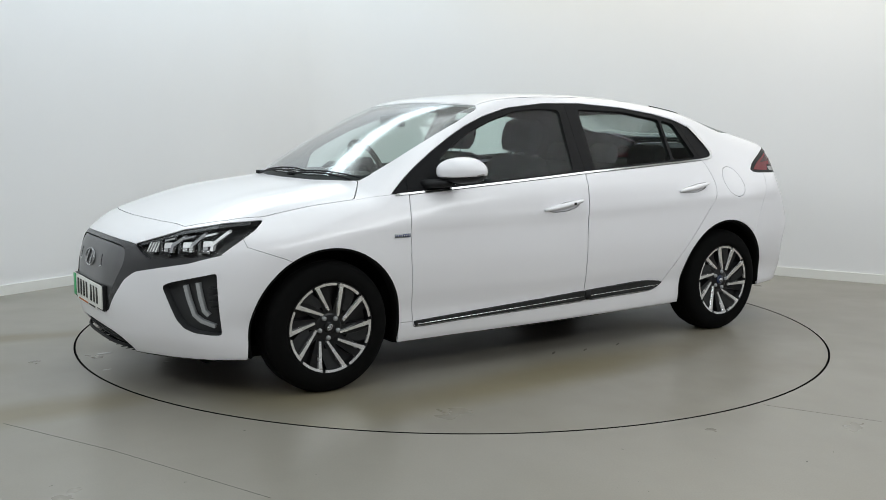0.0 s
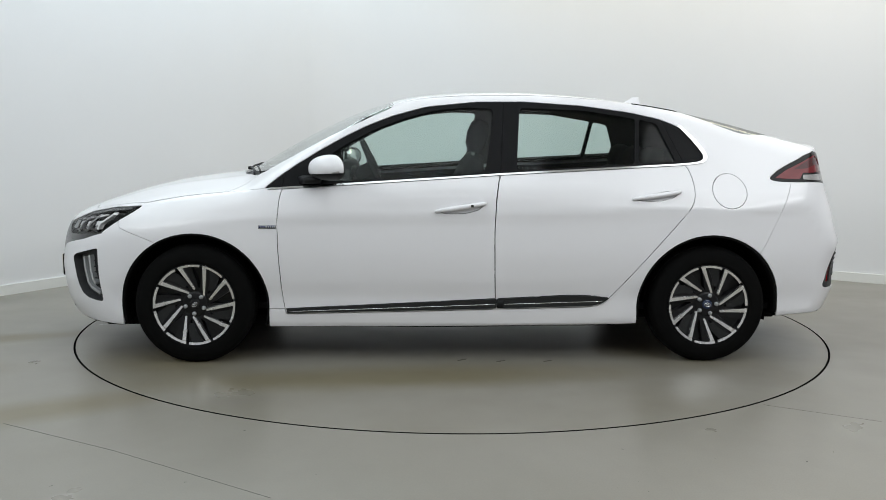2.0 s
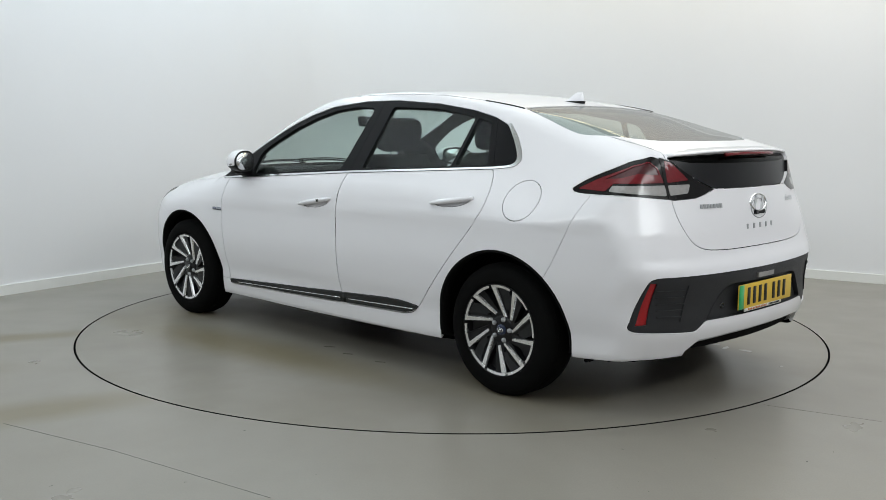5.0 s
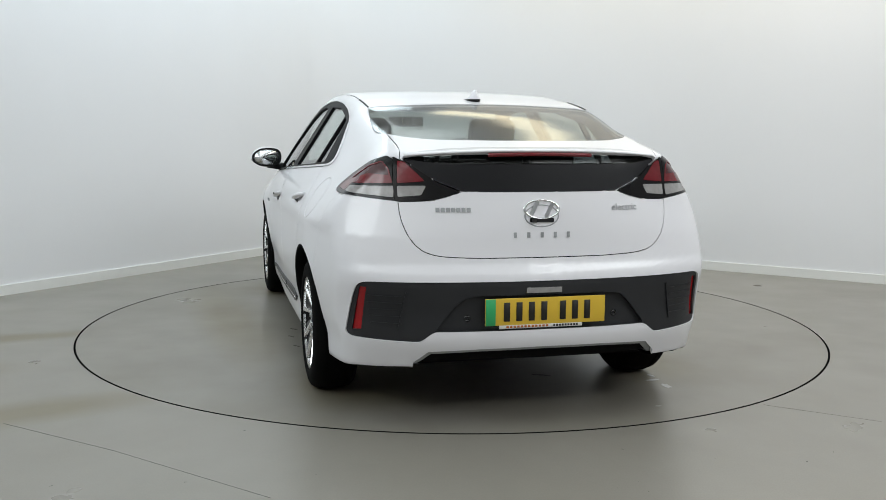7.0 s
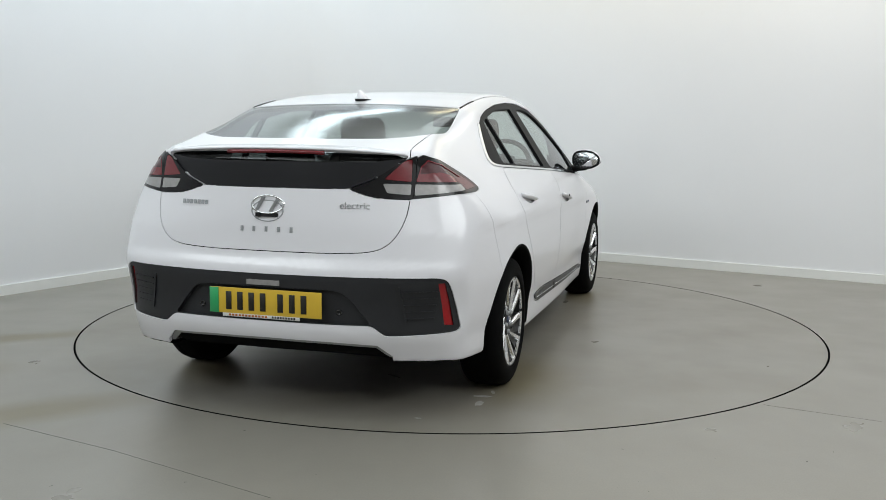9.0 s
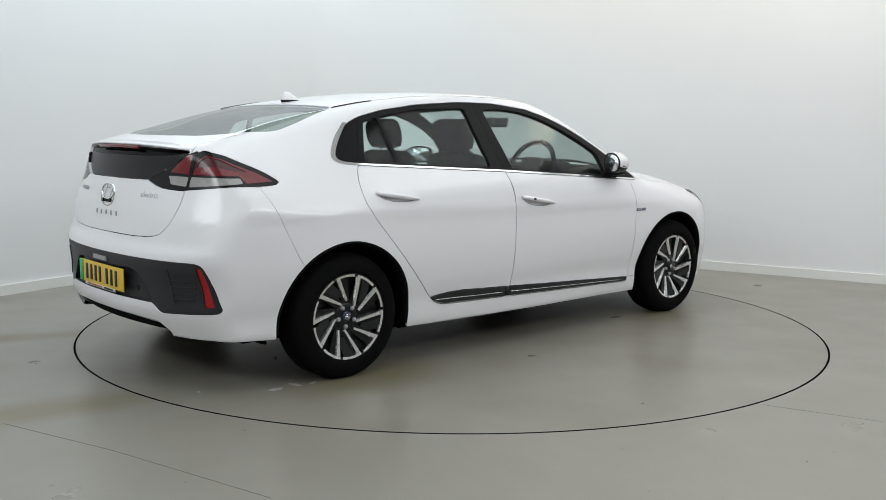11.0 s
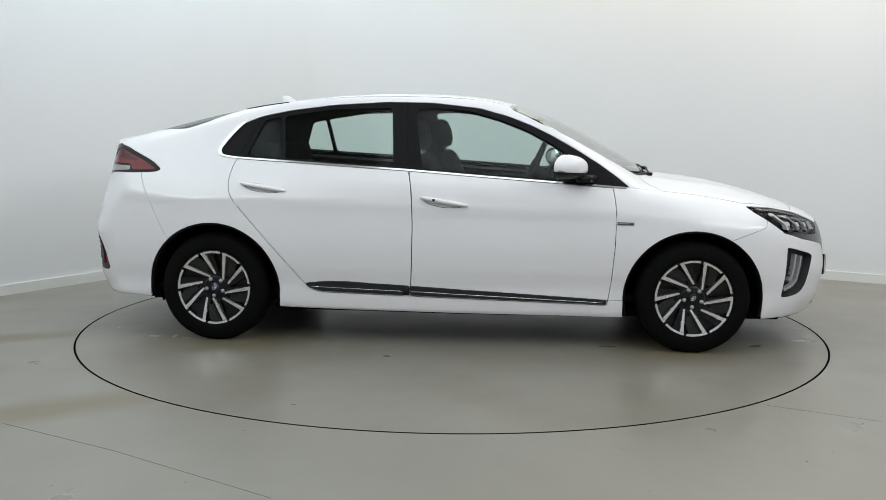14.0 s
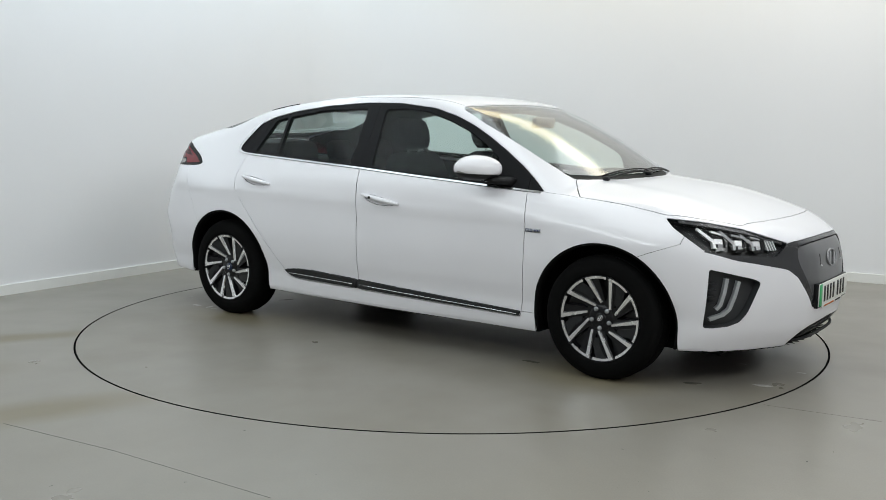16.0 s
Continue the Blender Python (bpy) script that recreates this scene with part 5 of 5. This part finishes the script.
# roof aerial
rings = []
for i in range(9):
    u = i / 8
    z = 0.054 * u
    x0, x1 = -1.012 - 0.105 * u ** 0.7, -1.170 + 0.012 * u
    w = 0.030 * (1 - u) ** 0.8 + 0.003
    base = float(on_top(-1.09, 0.0)[2]) - 0.006
    rings.append([((x0 + x1) / 2 + (x0 - x1) / 2 * math.cos(2 * math.pi * k / 14), w * math.sin(2 * math.pi * k / 14), base + z) for k in range(14)])
aerial = part("roof_aerial", loft(rings), M_PAINT, car, "white shark-fin aerial")
part("aerial_seal", loft([[(x, y, z - 0.004) for x, y, z in rings[0]], [(-1.09 + (x + 1.09) * 1.06, y * 1.15, float(on_top(-1.09, 0)[2]) + 0.003) for x, y, z in rings[0]]]), M_BLACK, aerial)

# roof mouldings
for s in (1, -1):
    part("roof_moulding", tube([on_top(-0.98 - 0.25 * i / 12, s * 0.563, 0.0005) for i in range(13)], 0.0045, 6), M_BLACK, car, "thin black roof moulding")

# wipers
for ya, yb, xa, xb in ((0.06, 0.56, 1.172, 1.078), (-0.42, 0.10, 1.146, 1.160)):
    arm = [on_top(xa + (xb - xa) * u, ya + (yb - ya) * u, 0.010 + 0.006 * math.sin(math.pi * u)) for u in [i / 8 for i in range(9)]]
    wiper = part("wiper", tube(arm, 0.0055, 6), M_BLACK, car, "black windscreen wiper")
    blade_ = [on_top(xa - 0.035 + (xb - xa) * u, ya + 0.02 + (yb - ya) * 1.02 * u, 0.006) for u in [i / 8 for i in range(9)]]
    part("wiper_blade", tube(blade_, 0.0042, 6), M_BLACK, wiper)
    part("wiper_pivot", box_bm(arm[0].x, arm[0].y, arm[0].z, 0.035, 0.035, 0.02, 0.008), M_BLACK, wiper)

# ---------------------------------------------------------------- car: interior


def cushion(points, width, y0, bevel=0.035):
    """A padded block from a side outline (x, z), rounded at its flanks."""
    rings = []
    cx = sum(p[0] for p in points) / len(points)
    cz = sum(p[1] for p in points) / len(points)
    for t, k in ((-1.0, 0.80), (-0.93, 0.93), (-0.80, 1.0), (0.80, 1.0), (0.93, 0.93), (1.0, 0.80)):
        rings.append([(cx + (x - cx) * k, y0 + t * width / 2, cz + (z - cz) * k) for x, z in points])
    bm = loft(rings)
    return bm


def outline(path, thick):
    """A closed side outline round a centre line (x, z) with thickness."""
    a, b = [], []
    for i, (x, z) in enumerate(path):
        x0, z0 = path[max(i - 1, 0)]
        x1, z1 = path[min(i + 1, len(path) - 1)]
        k = math.hypot(x1 - x0, z1 - z0)
        nx, nz = -(z1 - z0) / k * thick[i] / 2, (x1 - x0) / k * thick[i] / 2
        a.append((x + nx, z + nz))
        b.append((x - nx, z - nz))
    return a + b[::-1]


def back(path, d):
    return [(x - d, z) for x, z in path]


def front_seat(s):
    y, d = s * 0.375, 0.02 if s > 0 else 0.09
    seat = part("front_seat", cushion(outline(back([(0.02, 0.46), (0.12, 0.47), (0.30, 0.49), (0.44, 0.51), (0.50, 0.49)], d), [0.10, 0.15, 0.15, 0.14, 0.08]), 0.50, y), M_SEAT, car, "black cloth front seat")
    part("backrest", cushion(outline(back([(0.08, 0.47), (0.05, 0.58), (0.00, 0.75), (-0.06, 0.93), (-0.10, 1.03), (-0.115, 1.07)], d), [0.10, 0.15, 0.14, 0.13, 0.11, 0.05]), 0.48, y), M_SEAT, seat)
    part("headrest", cushion(outline(back([(-0.105, 1.10), (-0.115, 1.14), (-0.130, 1.20), (-0.145, 1.255), (-0.155, 1.275)], d), [0.05, 0.095, 0.105, 0.085, 0.04]), 0.27, y), M_SEAT, seat)
    for h in (-0.05, 0.05):
        part("headrest_post", tube([(-0.10 - d, y + h, 1.04), (-0.115 - d, y + h, 1.13)], 0.007, 6), M_CHROME, seat)


for s in (1, -1):
    front_seat(s)
bench = part("rear_seat", cushion(outline([(-0.98, 0.48), (-0.86, 0.47), (-0.68, 0.49), (-0.55, 0.50), (-0.50, 0.47)], [0.10, 0.16, 0.16, 0.14, 0.08]), 1.28, 0), M_SEAT, car, "black cloth rear bench seat")
part("backrest", cushion(outline([(-0.92, 0.48), (-0.98, 0.65), (-1.06, 0.85), (-1.11, 0.97), (-1.12, 1.0)], [0.10, 0.15, 0.14, 0.11, 0.05]), 1.26, 0), M_SEAT, bench)
for y in (-0.40, 0.0, 0.40):
    part("headrest", cushion(outline([(-1.12, 0.99), (-1.13, 1.03), (-1.15, 1.09), (-1.165, 1.125)], [0.07, 0.10, 0.10, 0.04]), 0.25 if y else 0.20, y), M_SEAT, bench)
part("parcel_shelf", box_bm(-1.50, 0, 0.985, 0.66, 1.16, 0.03, 0.01), M_DASH, car)
part("cabin_floor", box_bm(-0.4, 0, 0.275, 3.1, 1.40, 0.04, 0.01), M_DASH, car)
dash = part("dashboard", cushion([(1.02, 0.93), (0.86, 0.975), (0.70, 0.985), (0.60, 0.965), (0.56, 0.90), (0.55, 0.80), (0.62, 0.66), (0.72, 0.55), (1.0, 0.50)], 1.46, 0), M_DASH, car, "dark plastic dashboard")
part("instrument_hood", cushion([(0.72, 0.97), (0.64, 1.02), (0.57, 1.015), (0.55, 0.985), (0.57, 0.93)], 0.36, -0.375), M_DASH, dash)
part("centre_screen", box_bm(0.575, 0.0, 0.945, 0.02, 0.26, 0.11, 0.008, 2, Matrix.Rotation(radians(-12), 4, "Y")), M_GLOSSBLACK, dash)
part("centre_console", box_bm(0.22, 0, 0.50, 0.62, 0.20, 0.26, 0.03), M_DASH, car)
tilt = Matrix.Translation((0.455, -0.385, 0.975)) @ Matrix.Rotation(radians(-66), 4, "Y")
ring = [[Vector(((0.183 + 0.016 * math.cos(b)) * math.cos(a), (0.183 + 0.016 * math.cos(b)) * math.sin(a), 0.016 * math.sin(b))) for b in [2 * math.pi * j / 10 for j in range(10)]]
        for a in [2 * math.pi * i / 40 for i in range(40)]]
bm = loft(ring + [ring[0]], cap=False)
bmesh.ops.remove_doubles(bm, verts=bm.verts, dist=1e-5)
bmesh.ops.transform(bm, matrix=tilt, verts=bm.verts)
wheel_ = part("steering_wheel", bm, M_DASH, car, "black leather steering wheel")
hub_ = join(box_bm(0, 0, 0, 0.15, 0.16, 0.05, 0.02), box_bm(0, 0.12, 0, 0.04, 0.12, 0.02, 0.006), box_bm(0, -0.12, 0, 0.04, 0.12, 0.02, 0.006), box_bm(-0.12, 0, 0, 0.12, 0.05, 0.02, 0.006))
bmesh.ops.transform(hub_, matrix=tilt, verts=hub_.verts)
part("wheel_hub", hub_, M_DASH, wheel_)
part("steering_column", tube([(0.47, -0.385, 0.97), (0.66, -0.385, 0.88)], 0.045, 10), M_DASH, wheel_)
inner_mirror = part("inner_mirror", box_bm(0.505, 0, 1.265, 0.03, 0.235, 0.065, 0.014, 3, Matrix.Rotation(radians(12), 4, "Y")), M_BLACK, car, "black inner rear-view mirror")
part("mirror_stalk", box_bm(0.475, 0, on_top(0.52, 0).z - 0.045, 0.06, 0.06, 0.05, 0.012), M_BLACK, inner_mirror)

# flat covers below the floor
part("undertray", box_bm(0.0, 0, 0.190, 1.80, 1.40, 0.06, 0.012), M_DARK, car)
part("undertray", box_bm(1.40, 0, 0.185, 0.96, 1.26, 0.06, 0.012), M_DARK, car)
part("undertray", box_bm(-1.36, 0, 0.225, 0.90, 1.26, 0.06, 0.012), M_DARK, car)



# ---------------------------------------------------------------- what turns
CAR_AT = (0.040, 0.180)


def motions():
    rows, rows_car = [], []
    for i in range(33):
        t = i * 0.5
        turn = pose(0, 0, 0, 0, 0, SPIN0 + SPIN * t)
        rows.append((t, turn))
        rows_car.append((t, turn @ Matrix.Translation((CAR_AT[0], CAR_AT[1], 0))))
    walk(turntable, rows)
    walk(car, rows_car)


motions()
